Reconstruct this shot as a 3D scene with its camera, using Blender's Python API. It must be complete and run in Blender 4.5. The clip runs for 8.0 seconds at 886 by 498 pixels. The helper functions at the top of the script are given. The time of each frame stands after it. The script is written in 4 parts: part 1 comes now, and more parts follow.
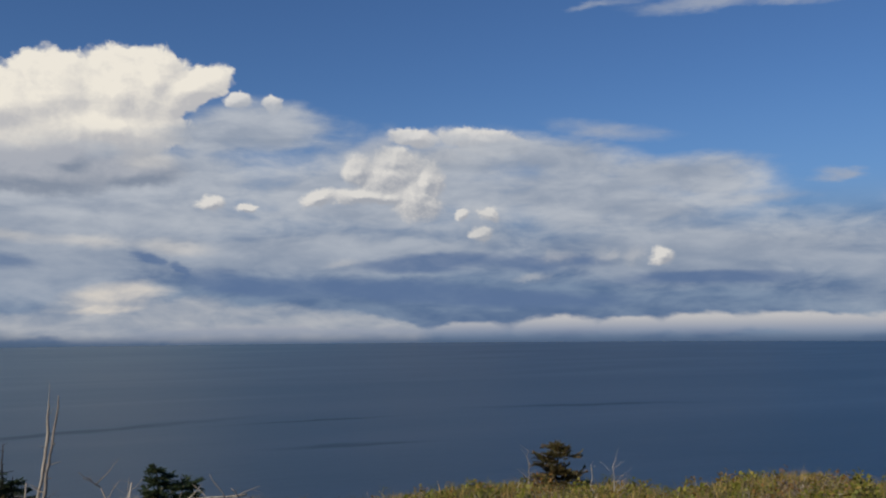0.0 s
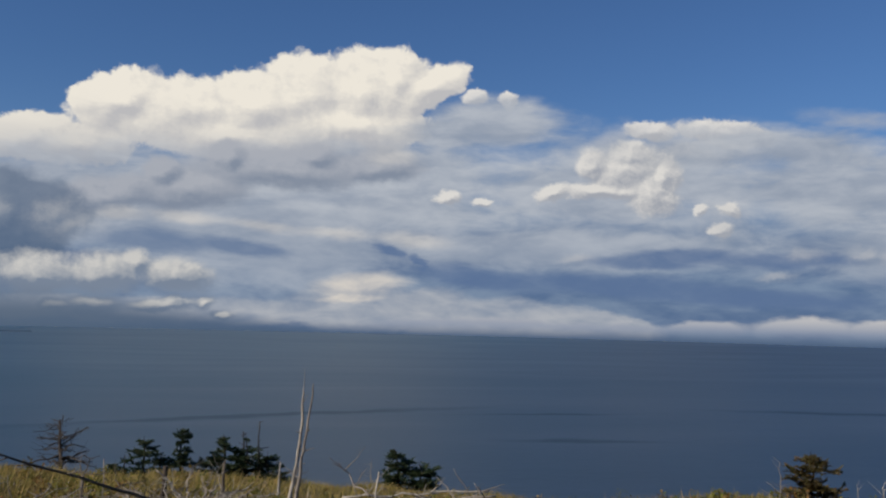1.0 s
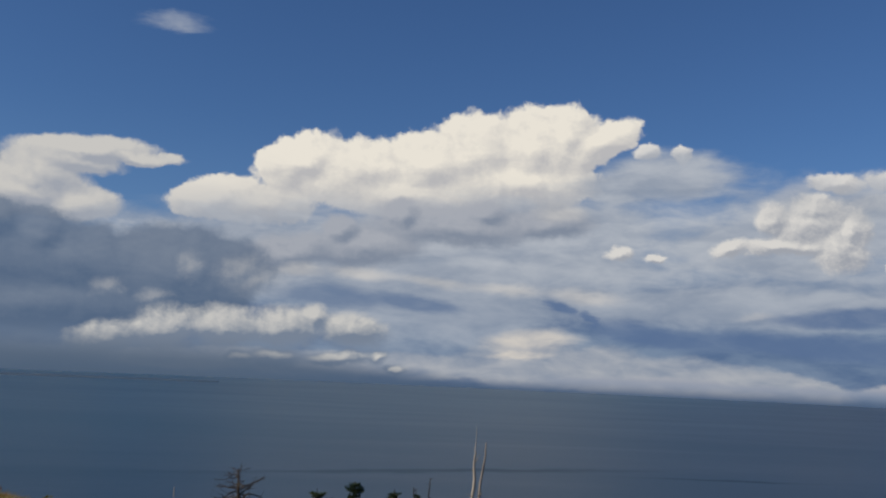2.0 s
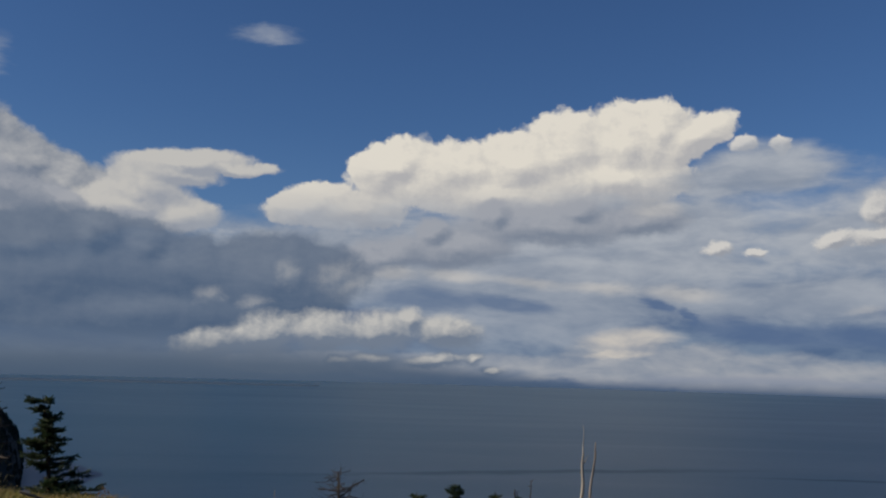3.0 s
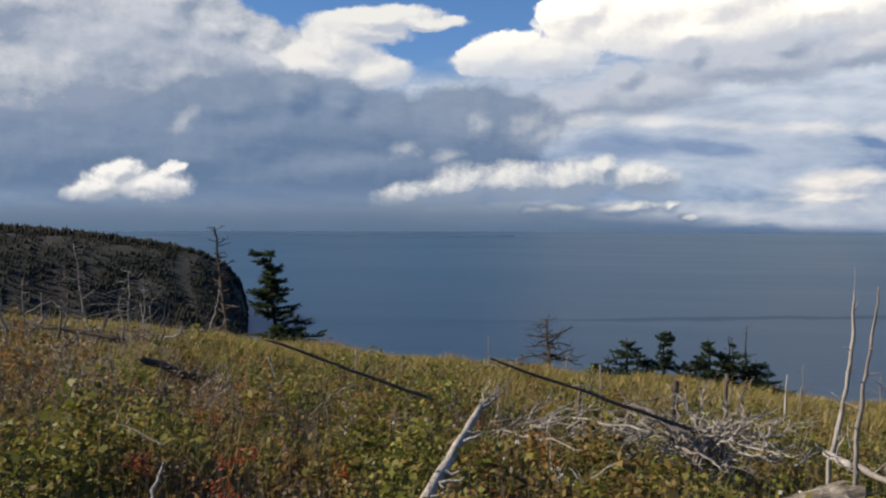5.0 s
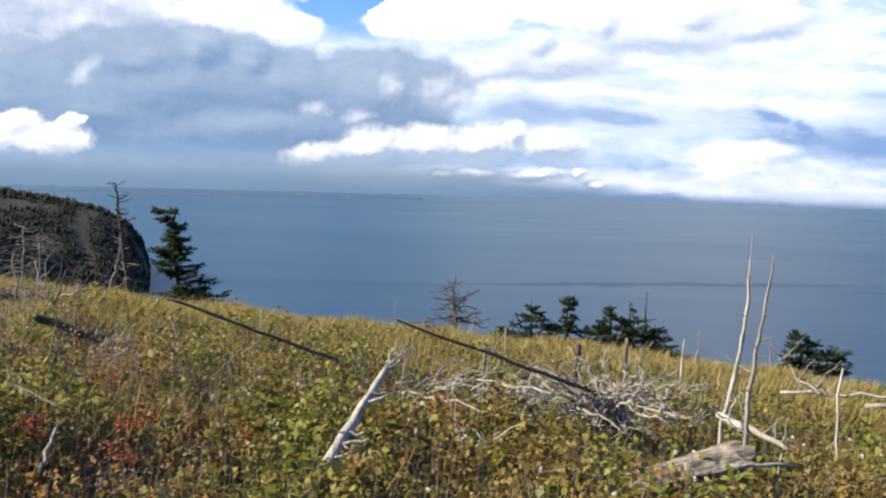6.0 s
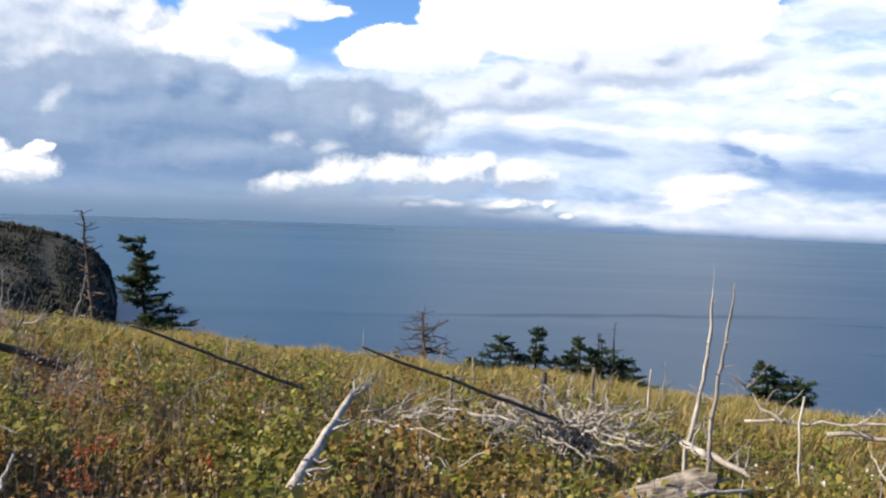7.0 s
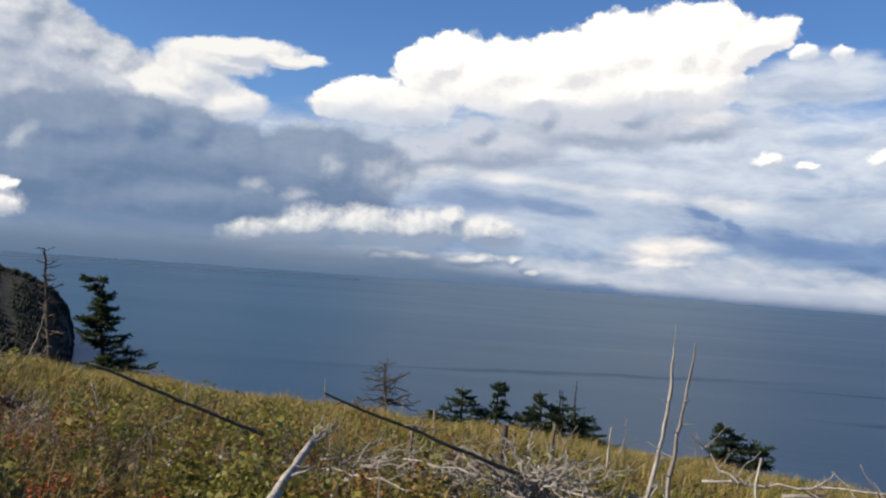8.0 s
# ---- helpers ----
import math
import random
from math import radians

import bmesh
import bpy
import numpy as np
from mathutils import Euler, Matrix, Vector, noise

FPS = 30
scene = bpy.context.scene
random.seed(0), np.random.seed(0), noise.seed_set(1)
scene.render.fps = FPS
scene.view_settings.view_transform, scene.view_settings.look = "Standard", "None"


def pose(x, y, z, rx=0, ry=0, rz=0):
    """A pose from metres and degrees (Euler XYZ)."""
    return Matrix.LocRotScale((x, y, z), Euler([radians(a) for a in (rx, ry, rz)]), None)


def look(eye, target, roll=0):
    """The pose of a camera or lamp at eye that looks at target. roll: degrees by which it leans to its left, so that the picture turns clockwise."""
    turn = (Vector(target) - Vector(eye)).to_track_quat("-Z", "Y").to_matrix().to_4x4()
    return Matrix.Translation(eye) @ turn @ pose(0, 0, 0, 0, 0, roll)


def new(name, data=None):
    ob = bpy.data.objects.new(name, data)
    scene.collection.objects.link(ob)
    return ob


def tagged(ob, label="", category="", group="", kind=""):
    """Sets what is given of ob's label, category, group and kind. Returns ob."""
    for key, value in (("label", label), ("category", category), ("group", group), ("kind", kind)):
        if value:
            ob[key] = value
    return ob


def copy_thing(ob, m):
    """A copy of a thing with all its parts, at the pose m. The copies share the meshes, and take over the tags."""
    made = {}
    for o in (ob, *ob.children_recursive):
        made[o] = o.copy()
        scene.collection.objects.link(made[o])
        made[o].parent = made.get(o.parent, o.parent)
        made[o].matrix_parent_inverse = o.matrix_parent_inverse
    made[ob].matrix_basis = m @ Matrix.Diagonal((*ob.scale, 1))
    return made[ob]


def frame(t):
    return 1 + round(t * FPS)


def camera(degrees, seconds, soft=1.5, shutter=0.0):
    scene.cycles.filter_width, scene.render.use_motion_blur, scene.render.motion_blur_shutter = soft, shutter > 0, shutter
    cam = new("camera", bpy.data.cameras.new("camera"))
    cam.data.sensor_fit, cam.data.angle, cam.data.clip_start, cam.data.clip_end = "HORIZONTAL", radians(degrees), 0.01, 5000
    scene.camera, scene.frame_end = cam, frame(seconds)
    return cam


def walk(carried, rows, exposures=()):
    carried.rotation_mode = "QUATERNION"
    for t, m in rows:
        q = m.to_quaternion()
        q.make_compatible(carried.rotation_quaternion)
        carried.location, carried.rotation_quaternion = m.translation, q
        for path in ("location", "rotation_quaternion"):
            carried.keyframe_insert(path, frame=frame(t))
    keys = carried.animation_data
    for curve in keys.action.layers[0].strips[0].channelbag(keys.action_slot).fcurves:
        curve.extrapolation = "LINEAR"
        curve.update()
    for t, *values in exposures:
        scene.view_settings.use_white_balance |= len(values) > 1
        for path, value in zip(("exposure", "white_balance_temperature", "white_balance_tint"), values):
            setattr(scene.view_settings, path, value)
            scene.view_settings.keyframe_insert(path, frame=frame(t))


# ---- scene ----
# ---------------- camera ----------------
cam = camera(50.25, 8.0, soft=2.2)
EYE = 1.65
# seconds, x, y, height over the eye level, yaw, pitch, roll
ROWS = (
    (0, 0.591, -1.294, 0.060, 0.05, 4.64, -0.45),
    (0.5, 0.510, -1.142, 0.084, 7.42, 3.76, 0.60),
    (1, 0.413, -0.977, 0.079, 14.16, 4.20, 1.45),
    (1.5, 0.298, -0.736, 0.063, 20.17, 5.90, 2.16),
    (1.7, 0.255, -0.635, 0.064, 22.17, 6.64, 2.43),
    (2.8, 0.012, -0.112, 0.017, 29.21, 7.64, 1.91),
    (3, -0.042, -0.053, 0.014, 30.30, 7.15, 1.60),
    (3.5, -0.199, 0.056, 0.019, 32.83, 5.11, 1.29),
    (4, -0.354, 0.152, -0.005, 35.78, 2.64, 1.16),
    (4.5, -0.475, 0.193, -0.018, 40.10, 0.38, 0.47),
    (5, -0.556, 0.163, -0.036, 41.81, -2.08, 0.19),
    (5.2, -0.578, 0.157, -0.040, 40.64, -3.46, 0.50),
    (6.3, -0.570, 0.195, -0.049, 35.64, -3.90, 1.65),
    (6.5, -0.560, 0.196, -0.057, 35.53, -3.43, 1.83),
    (7, -0.538, 0.183, -0.062, 34.49, -2.34, 2.02),
    (7.5, -0.520, 0.153, -0.066, 33.25, -0.35, 2.76),
    (8, -0.516, 0.136, -0.077, 32.59, 0.95, 4.22),
)
STOPS = ((0, 0.0), (1.5, 0.0), (3.0, -0.22), (3.5, -0.15), (4.0, 0.0), (4.5, 0.3), (5.0, 0.54), (5.2, 0.65),
         (6.3, 1.5), (6.5, 1.45), (7.0, 1.3), (7.5, 1.05), (8.0, 0.68))
walk(cam, [(t, pose(x, y, EYE + z, 90 + p, 0, yaw) @ pose(0, 0, 0, 0, 0, roll))
           for t, x, y, z, yaw, p, roll in ROWS], STOPS)

# ---------------- world: evening sky with banked clouds, low sun behind the walker ----------------
SUN_AZ, SUN_EL = 134.0, 32.0        # degrees anticlockwise from +y, degrees up
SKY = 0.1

world = bpy.data.worlds.new("sky")
scene.world = world
world.use_nodes = True
wt = world.node_tree
wt.nodes.clear()


class Tree:
    """Short hand for building shader nodes."""

    def __init__(self, tree):
        self.tree = tree

    def put(self, kind, ins=(), **props):
        n = self.tree.nodes.new(kind)
        for k, v in props.items():
            setattr(n, k, v)
        for key, v in (ins.items() if isinstance(ins, dict) else enumerate(ins)):
            if v is None:
                continue
            if isinstance(v, bpy.types.NodeSocket):
                self.tree.links.new(v, n.inputs[key])
            else:
                n.inputs[key].default_value = v
        return n

    def m(self, op, a, b=None, c=None, clamp=False):
        return self.put("ShaderNodeMath", (a, b, c), operation=op, use_clamp=clamp).outputs[0]

    def v(self, op, a, b=None):
        n = self.put("ShaderNodeVectorMath", (a, b), operation=op)
        return n.outputs["Value"] if op in ("LENGTH", "DOT_PRODUCT", "DISTANCE") else n.outputs[0]

    def step(self, x, lo, hi, a=0.0, b=1.0):
        return self.put("ShaderNodeMapRange", (x, lo, hi, a, b), interpolation_type="SMOOTHSTEP", clamp=True).outputs[0]

    def line(self, x, lo, hi, a=0.0, b=1.0):
        return self.put("ShaderNodeMapRange", (x, lo, hi, a, b), clamp=True).outputs[0]

    def noise(self, p, scale, detail=4.0, rough=0.55, warp=0.0):
        return self.put("ShaderNodeTexNoise", {"Vector": p, "Scale": scale, "Detail": detail, "Roughness": rough, "Distortion": warp})

    def mix(self, f, a, b, blend="MIX"):
        n = self.tree.nodes.new("ShaderNodeMix")
        n.data_type, n.blend_type = "RGBA", blend
        for i, v in ((0, f), (6, a), (7, b)):
            if isinstance(v, bpy.types.NodeSocket):
                self.tree.links.new(v, n.inputs[i])
            else:
                n.inputs[i].default_value = v if i == 0 else (*v[:3], 1)
        return n.outputs[2]

    def ramp(self, f, stops):
        n = self.put("ShaderNodeValToRGB", (f,))
        e = n.color_ramp.elements
        while len(e) < len(stops):
            e.new(0.5)
        for el, (pos, col) in zip(e, stops):
            el.position, el.color = pos, (*col, 1)
        return n.outputs[0]


class Bank:
    """A bank of cloud: a set of soft ellipses in degrees (right of north, up), joined and frayed."""

    def __init__(self):
        self.puffs = []

    def puff(self, az, el, wide, high, tilt=0):
        self.puffs.append((-az, el, wide, high, tilt))

    def field(self, T, p):
        best = None
        for u, el, w, h, tilt in self.puffs:
            if best is not None:        # one after the other, to keep the shader's stack small
                p = T.put("ShaderNodeVectorMath", (best, (1e-9, 1e-9, 0.0), p), operation="MULTIPLY_ADD").outputs[0]
            q = T.put("ShaderNodeMapping", {"Vector": p, "Location": (u, el, 0), "Rotation": (0, 0, radians(tilt)),
                                            "Scale": (w, h, 1)}, vector_type="TEXTURE").outputs[0]
            d = T.m("SUBTRACT", 1.0, T.v("LENGTH", q))
            best = d if best is None else T.m("SMOOTH_MAX", best, d, 0.25)
        return best


big, anvil, left, dark, band, lens, low, bank, puff, sheet, wisp, faint, peek, shade, arm, clear = [Bank() for _ in range(16)]
big.puff(19.09, 13.56, 3.68, 2.45, 6)
big.puff(17.29, 14.30, 1.93, 1.70, -3)
big.puff(15.52, 13.80, 2.81, 1.16, 24)
big.puff(22.76, 13.17, 3.15, 2.39, 9)
big.puff(25.82, 12.20, 3.49, 2.11, 15)
big.puff(30.30, 11.68, 3.83, 1.87, 6)
big.puff(33.61, 12.13, 2.79, 1.57, 21)
big.puff(38.56, 9.61, 2.59, 1.16, 12)
big.puff(36.15, 9.35, 3.45, 1.23, 2)
big.puff(27.17, 10.52, 6.59, 1.36, 0)
big.puff(20.41, 11.46, 5.22, 1.53, -1)
anvil.puff(46.6, 10.95, 3.0, 0.95, -4)
anvil.puff(48.6, 9.7, 2.2, 1.6, 0)
anvil.puff(46.06, 11.57, 4.35, 0.85, 4)
anvil.puff(43.05, 11.35, 2.71, 0.48, 3)
anvil.puff(48.13, 10.11, 2.42, 1.53, -26)
anvil.puff(46.10, 8.42, 2.58, 1.09, 3)
anvil.puff(49.20, 8.89, 4.14, 1.36, 4)
left.puff(57.86, 11.77, 3.13, 2.56, -13)
left.puff(55.47, 10.79, 3.47, 2.11, -19)
left.puff(52.69, 9.77, 2.77, 1.64, -20)
left.puff(54.75, 8.48, 7.58, 2.39, 5)
left.puff(60.99, 10.29, 7.97, 2.90, -4)
left.puff(65.67, 11.59, 8.35, 2.90, -5)
left.puff(63.11, 7.84, 6.88, 2.73, 3)
dark.puff(52.74, 4.77, 10.26, 3.24, 3)
dark.puff(51.00, 6.97, 2.13, 1.64, 3)
dark.puff(54.63, 6.26, 5.83, 2.05, 4)
dark.puff(48.13, 6.48, 1.89, 1.64, -7)
dark.puff(56.81, 3.29, 8.88, 2.73, 3)
dark.puff(48.91, 2.65, 11.26, 2.39, 2)
dark.puff(45.80, 5.09, 6.50, 2.39, -8)
dark.puff(40.46, 4.95, 5.82, 2.90, 2)
dark.puff(64.04, 3.43, 11.27, 2.56, 2)
band.puff(43.99, 0.97, 2.56, 1.09, 11)
band.puff(40.86, 1.55, 2.73, 1.50, 6)
band.puff(37.32, 1.91, 3.07, 1.57, 1)
band.puff(34.07, 2.05, 2.90, 1.43, 1)
band.puff(32.10, 2.84, 1.02, 0.89, 1)
band.puff(29.97, 2.13, 2.73, 1.30, -4)
band.puff(34.37, 0.27, 2.05, 0.61, 1)
low.puff(32.15, 0.04, 6.48, 0.82, 1)
low.puff(37.60, 0.10, 6.82, 0.75, 1)
band.puff(36.42, 0.12, 0.95, 0.51, 1)
band.puff(30.45, 0.42, 2.73, 0.58, 6)
band.puff(28.21, 0.63, 0.82, 0.51, 31)
band.puff(27.21, -0.13, 1.02, 0.41, 1)
lens.puff(19.12, 1.96, 3.58, 0.89, 4)
lens.puff(19.76, 1.08, 2.39, 0.41, 2)
bank.puff(11.84, -0.44, 8.52, 0.89, 1)
bank.puff(3.31, -0.40, 7.50, 0.61, -1)
bank.puff(-1.41, -0.16, 3.07, 0.75, 1)
bank.puff(-6.67, 0.02, 3.75, 0.89, 1)
bank.puff(-11.08, 0.05, 2.73, 0.82, 1)
bank.puff(-15.28, 0.20, 3.75, 0.82, 1)
bank.puff(-21.40, 0.17, 5.80, 0.75, -3)
bank.puff(-28.67, 0.22, 7.50, 0.82, 0)
peek.puff(12.45, 13.38, 0.95, 0.58, 2)
peek.puff(10.30, 13.23, 0.67, 0.51, 2)
puff.puff(13.92, 7.30, 0.82, 0.58, 2)
puff.puff(12.04, 7.03, 0.76, 0.31, 2)
puff.puff(7.58, 7.72, 1.24, 0.61, 11)
puff.puff(3.29, 9.08, 2.49, 1.43, 16)
puff.puff(2.96, 9.87, 1.66, 0.89, 0)
puff.puff(0.89, 8.69, 1.10, 1.36, 0)
puff.puff(5.19, 9.33, 1.04, 1.19, 41)
puff.puff(4.48, 7.81, 3.10, 0.55, 1)
puff.puff(1.73, 7.67, 1.79, 1.50, -20)
puff.puff(-2.85, 6.68, 0.69, 0.44, 0)
puff.puff(-1.17, 6.67, 0.62, 0.31, 0)
puff.puff(-2.29, 5.60, 0.82, 0.44, 0)
faint.puff(-2.52, 6.00, 2.06, 1.53, 0)
puff.puff(-12.92, 4.01, 0.72, 0.61, -0)
faint.puff(-9.99, 4.01, 1.37, 0.61, 0)
faint.puff(-11.39, 4.01, 1.03, 0.75, -0)
faint.puff(-6.97, 4.01, 1.37, 0.55, 0)
faint.puff(-5.35, 2.73, 1.37, 0.41, 1)
faint.puff(6.12, 3.68, 1.37, 0.34, 1)
faint.puff(4.18, 10.53, 2.43, 1.09, 26)
faint.puff(0.06, 10.04, 4.15, 1.19, -0)
peek.puff(1.78, 11.32, 1.74, 0.61, 0)
peek.puff(-2.47, 11.10, 3.13, 0.82, -9)
puff.puff(61.7, 1.50, 2.25, 0.95, 6)
puff.puff(58.75, 1.54, 2.22, 1.02, 1)
puff.puff(60.75, 2.29, 1.64, 0.82, 11)
puff.puff(57.79, 2.60, 0.75, 0.48, 21)
faint.puff(44.03, 3.84, 1.16, 0.68, 0)
faint.puff(41.47, 3.44, 1.37, 0.55, 0)
faint.puff(39.60, 5.31, 0.89, 1.02, -0)
faint.puff(36.54, 5.30, 2.05, 1.02, 10)
faint.puff(63.10, 8.46, 1.55, 1.36, 33)
faint.puff(56.98, 5.39, 1.37, 0.68, 42)
faint.puff(44.10, 3.82, 1.02, 0.55, 2)
faint.puff(35.68, 4.75, 2.39, 1.02, 1)
sheet.puff(21.08, 6.59, 19.22, 3.82, 3)
sheet.puff(3.45, 8.00, 14.46, 3.58, 1)
sheet.puff(-8.24, 7.64, 11.35, 2.90, -4)
sheet.puff(-15.91, 8.39, 5.17, 1.64, -7)
sheet.puff(10.96, 11.80, 4.70, 1.77, -3)
sheet.puff(-15.88, 4.31, 14.36, 2.39, -1)
sheet.puff(7.51, 4.51, 17.10, 2.05, 1)
sheet.puff(30.56, 6.57, 14.41, 3.75, 1)
sheet.puff(23.72, 3.93, 10.25, 3.07, 1)
sheet.puff(-28.77, 3.21, 8.88, 3.75, -1)
sheet.puff(0.06, 9.98, 7.96, 1.64, -3)
sheet.puff(-5.97, 9.92, 7.96, 1.57, -6)
sheet.puff(-12.93, 8.82, 6.21, 1.43, 1)
sheet.puff(13.18, 11.32, 4.17, 1.64, 12)
sheet.puff(25.29, 7.83, 11.36, 2.39, 4)
sheet.puff(37.79, 6.74, 11.33, 2.73, 2)
sheet.puff(17.15, 8.92, 10.35, 2.05, -1)
for q in ((19.0, 0.3, 5.5, 1.45, 0), (14.2, 0.1, 3.6, 1.75, -5), (9.5, 0.0, 5.0, 1.40, -3), (5.0, -0.2, 4.2, 1.05, -6), (25.5, 0.1, 4.5, 0.9, 0)):
    low.puff(*q)
# grey mass in the shade of the great heap
for q in ((24.0, 8.7, 6.5, 1.5, 0), (29.5, 7.2, 4.5, 1.5, 6), (34.0, 6.5, 4.2, 1.3, 10), (18.5, 9.0, 3.6, 1.2, 0), (27.3, 9.3, 1.5, 1.1, 0), (22.3, 9.6, 2.1, 1.0, 0), (31.0, 8.2, 1.3, 0.9, 20)):
    shade.puff(*q)
for q in ((56.0, 9.5, 4.2, 1.5, -16), (61.5, 9.3, 5.0, 2.2, -5), (52.6, 8.9, 2.0, 0.8, -18), (58.5, 10.9, 2.2, 1.2, -20)):
    shade.puff(*q)
# bright arm that runs under it
for q in ((33.2, 5.6, 1.9, 0.55, 0), (29.5, 5.6, 3.0, 0.55, -4), (25.0, 5.25, 3.2, 0.48, -4), (20.5, 4.95, 3.2, 0.48, -3), (16.0, 4.7, 3.0, 0.6, -3), (17.6, 9.7, 2.0, 0.8, 3)):
    arm.puff(*q)
# clear blue lanes under the sheet
for q in ((31.5, 4.1, 4.2, 0.75, -2), (26.5, 3.95, 3.0, 0.55, -4), (17.2, 4.05, 1.2, 0.28, -25), (15.6, 3.3, 0.8, 0.3, -45), (11.5, 2.4, 4.2, 0.75, -7), (3.0, 2.1, 8.5, 0.80, -3),
          (-4.5, 1.55, 7.0, 0.65, -1), (1.0, 3.8, 5.0, 0.55, 2), (-6.0, 3.8, 4.0, 0.5, 0), (-15.5, 2.7, 5.5, 0.45, 1)):
    clear.puff(*q)
wisp.puff(-15.52, 18.43, 4.67, 0.55, -0)
wisp.puff(-20.91, 18.06, 3.05, 0.31, -3)
wisp.puff(-10.18, 18.88, 2.70, 0.27, 2)
wisp.puff(-10.12, 11.52, 3.83, 0.68, -7)
wisp.puff(-23.07, 8.31, 1.55, 0.41, -3)
wisp.puff(-18.20, 7.23, 3.78, 0.48, 2)
wisp.puff(41.47, 19.37, 2.35, 0.61, 4)
wisp.puff(57.55, 16.24, 1.95, 1.36, 8)

W = Tree(wt)
way = W.put("ShaderNodeTexCoord").outputs["Generated"]
sx = W.put("ShaderNodeSeparateXYZ", (way,))
u = W.m("DEGREES", W.m("ARCTAN2", sx.outputs[0], sx.outputs[1]))
el = W.m("DEGREES", W.m("ARCSINE", sx.outputs[2]))
P = W.put("ShaderNodeCombineXYZ", (u, el, 0.0)).outputs[0]


def frayed(p, scale, amp, detail=5.0, rough=0.6):
    """p shifted by noise; scale per degree and amp in degrees, both (across, up)."""
    q = W.v("MULTIPLY", p, (scale[0], scale[1], 1.0))
    n = W.noise(q, 1.0, detail, rough).outputs["Color"]
    return W.v("ADD", p, W.v("MULTIPLY", W.v("SUBTRACT", n, (0.5, 0.5, 0.5)), (amp[0], amp[1], 0.0)))


def billow(p, scale, detail=3.0):
    n = W.put("ShaderNodeTexVoronoi", {"Vector": p, "Scale": scale, "Detail": detail, "Roughness": 0.55, "Lacunarity": 2.1},
              feature="SMOOTH_F1", voronoi_dimensions="2D", normalize=True)
    return W.m("SUBTRACT", 0.45, n.outputs["Distance"])


def lumps(p, lump, size):
    return W.m("ADD", W.m("MULTIPLY", billow(p, size), lump), W.m("MULTIPLY", billow(p, size * 3.1, 2.0), lump * 0.45))


def heaped(cloud, p, lump, lump_size, soft, sun=(-0.45, 0.5)):
    """Cover and light of a heaped cloud: where its field falls off towards the sun it is lit."""
    pw = frayed(p, (0.55, 0.8), (1.5, 1.1))
    a = W.m("ADD", cloud.field(W, pw), lumps(pw, lump, lump_size))
    p = W.put("ShaderNodeVectorMath", (a, (1e-9, 1e-9, 0.0), p), operation="MULTIPLY_ADD").outputs[0]
    ps = frayed(W.v("ADD", p, (sun[0], sun[1], 0)), (0.55, 0.8), (1.5, 1.1))
    b = W.m("ADD", cloud.field(W, ps), lumps(ps, lump, lump_size))
    return W.step(a, 0.0, soft), W.m("SUBTRACT", a, b), a


def paint(base, cover, colour):
    global P
    out = W.mix(cover, base, colour)
    P = W.put("ShaderNodeVectorMath", (out, (1e-9, 1e-9, 0.0), P), operation="MULTIPLY_ADD").outputs[0]
    return out


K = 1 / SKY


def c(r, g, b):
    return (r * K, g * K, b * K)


sky = W.put("ShaderNodeTexSky", sky_type="NISHITA", sun_disc=False, sun_elevation=radians(SUN_EL), sun_rotation=radians(-SUN_AZ),
            altitude=100.0, air_density=1.0, dust_density=0.2, ozone_density=4.0).outputs[0]
streak = W.noise(W.v("MULTIPLY", P, (0.07, 0.42, 1)), 1.0, 5.0, 0.5, 0.5).outputs[0]
fine = W.noise(W.v("MULTIPLY", P, (0.30, 0.8, 1)), 1.0, 7.0, 0.58, 0.3).outputs[0]

grain = W.m("ADD", W.m("MULTIPLY", streak, 0.55), W.m("MULTIPLY", fine, 0.45))
deep = W.v("MULTIPLY", sky, (0.43, 0.57, 0.76))
air = W.mix(W.step(el, 15.0, 2.0, 0.0, 0.45), deep, c(0.13, 0.23, 0.43))
# high thin wisps
pw = frayed(P, (0.35, 1.2), (4.0, 1.2))
air = paint(air, W.m("MULTIPLY", W.step(wisp.field(W, pw), -0.15, 0.7), W.line(fine, 0.3, 0.65, 0.15, 0.75)), c(0.36, 0.40, 0.48))
# far veil of rain haze low down
air = paint(air, W.m("MULTIPLY", W.step(el, 9.0, 4.0), W.step(u, 40.0, 20.0, 0.4, 0.9)), W.mix(W.step(grain, 0.36, 0.62), c(0.075, 0.130, 0.255), c(0.20, 0.265, 0.375)))
# tower at the edge of the sky, with its grey shoulders
cov, lit, a = heaped(left, P, 0.35, 0.6, 0.25)
col = W.mix(W.line(W.m("ADD", lit, W.m("MULTIPLY", fine, 0.35)), 0.02, 0.60), c(0.19, 0.23, 0.305), c(0.54, 0.54, 0.545))
air = paint(air, cov, col)
cov, lit, a = heaped(anvil, P, 0.28, 0.9, 0.30)
air = paint(air, cov, W.mix(W.line(lit, -0.3, 0.35), c(0.36, 0.385, 0.44), c(0.60, 0.585, 0.56)))
# the great white heap
cov, lit, a = heaped(big, P, 0.52, 0.75, 0.20)
col = W.mix(W.line(W.m("ADD", lit, W.m("MULTIPLY", W.m("SUBTRACT", fine, 0.5), 0.5)), -0.40, 0.24), c(0.50, 0.495, 0.505), c(0.84, 0.79, 0.70))
col = W.mix(W.step(W.m("ADD", el, W.m("MULTIPLY", W.m("SUBTRACT", fine, 0.5), 4.0)), 12.5, 9.0, 0.0, 0.45), col, c(0.46, 0.465, 0.49))
air = paint(air, cov, col)
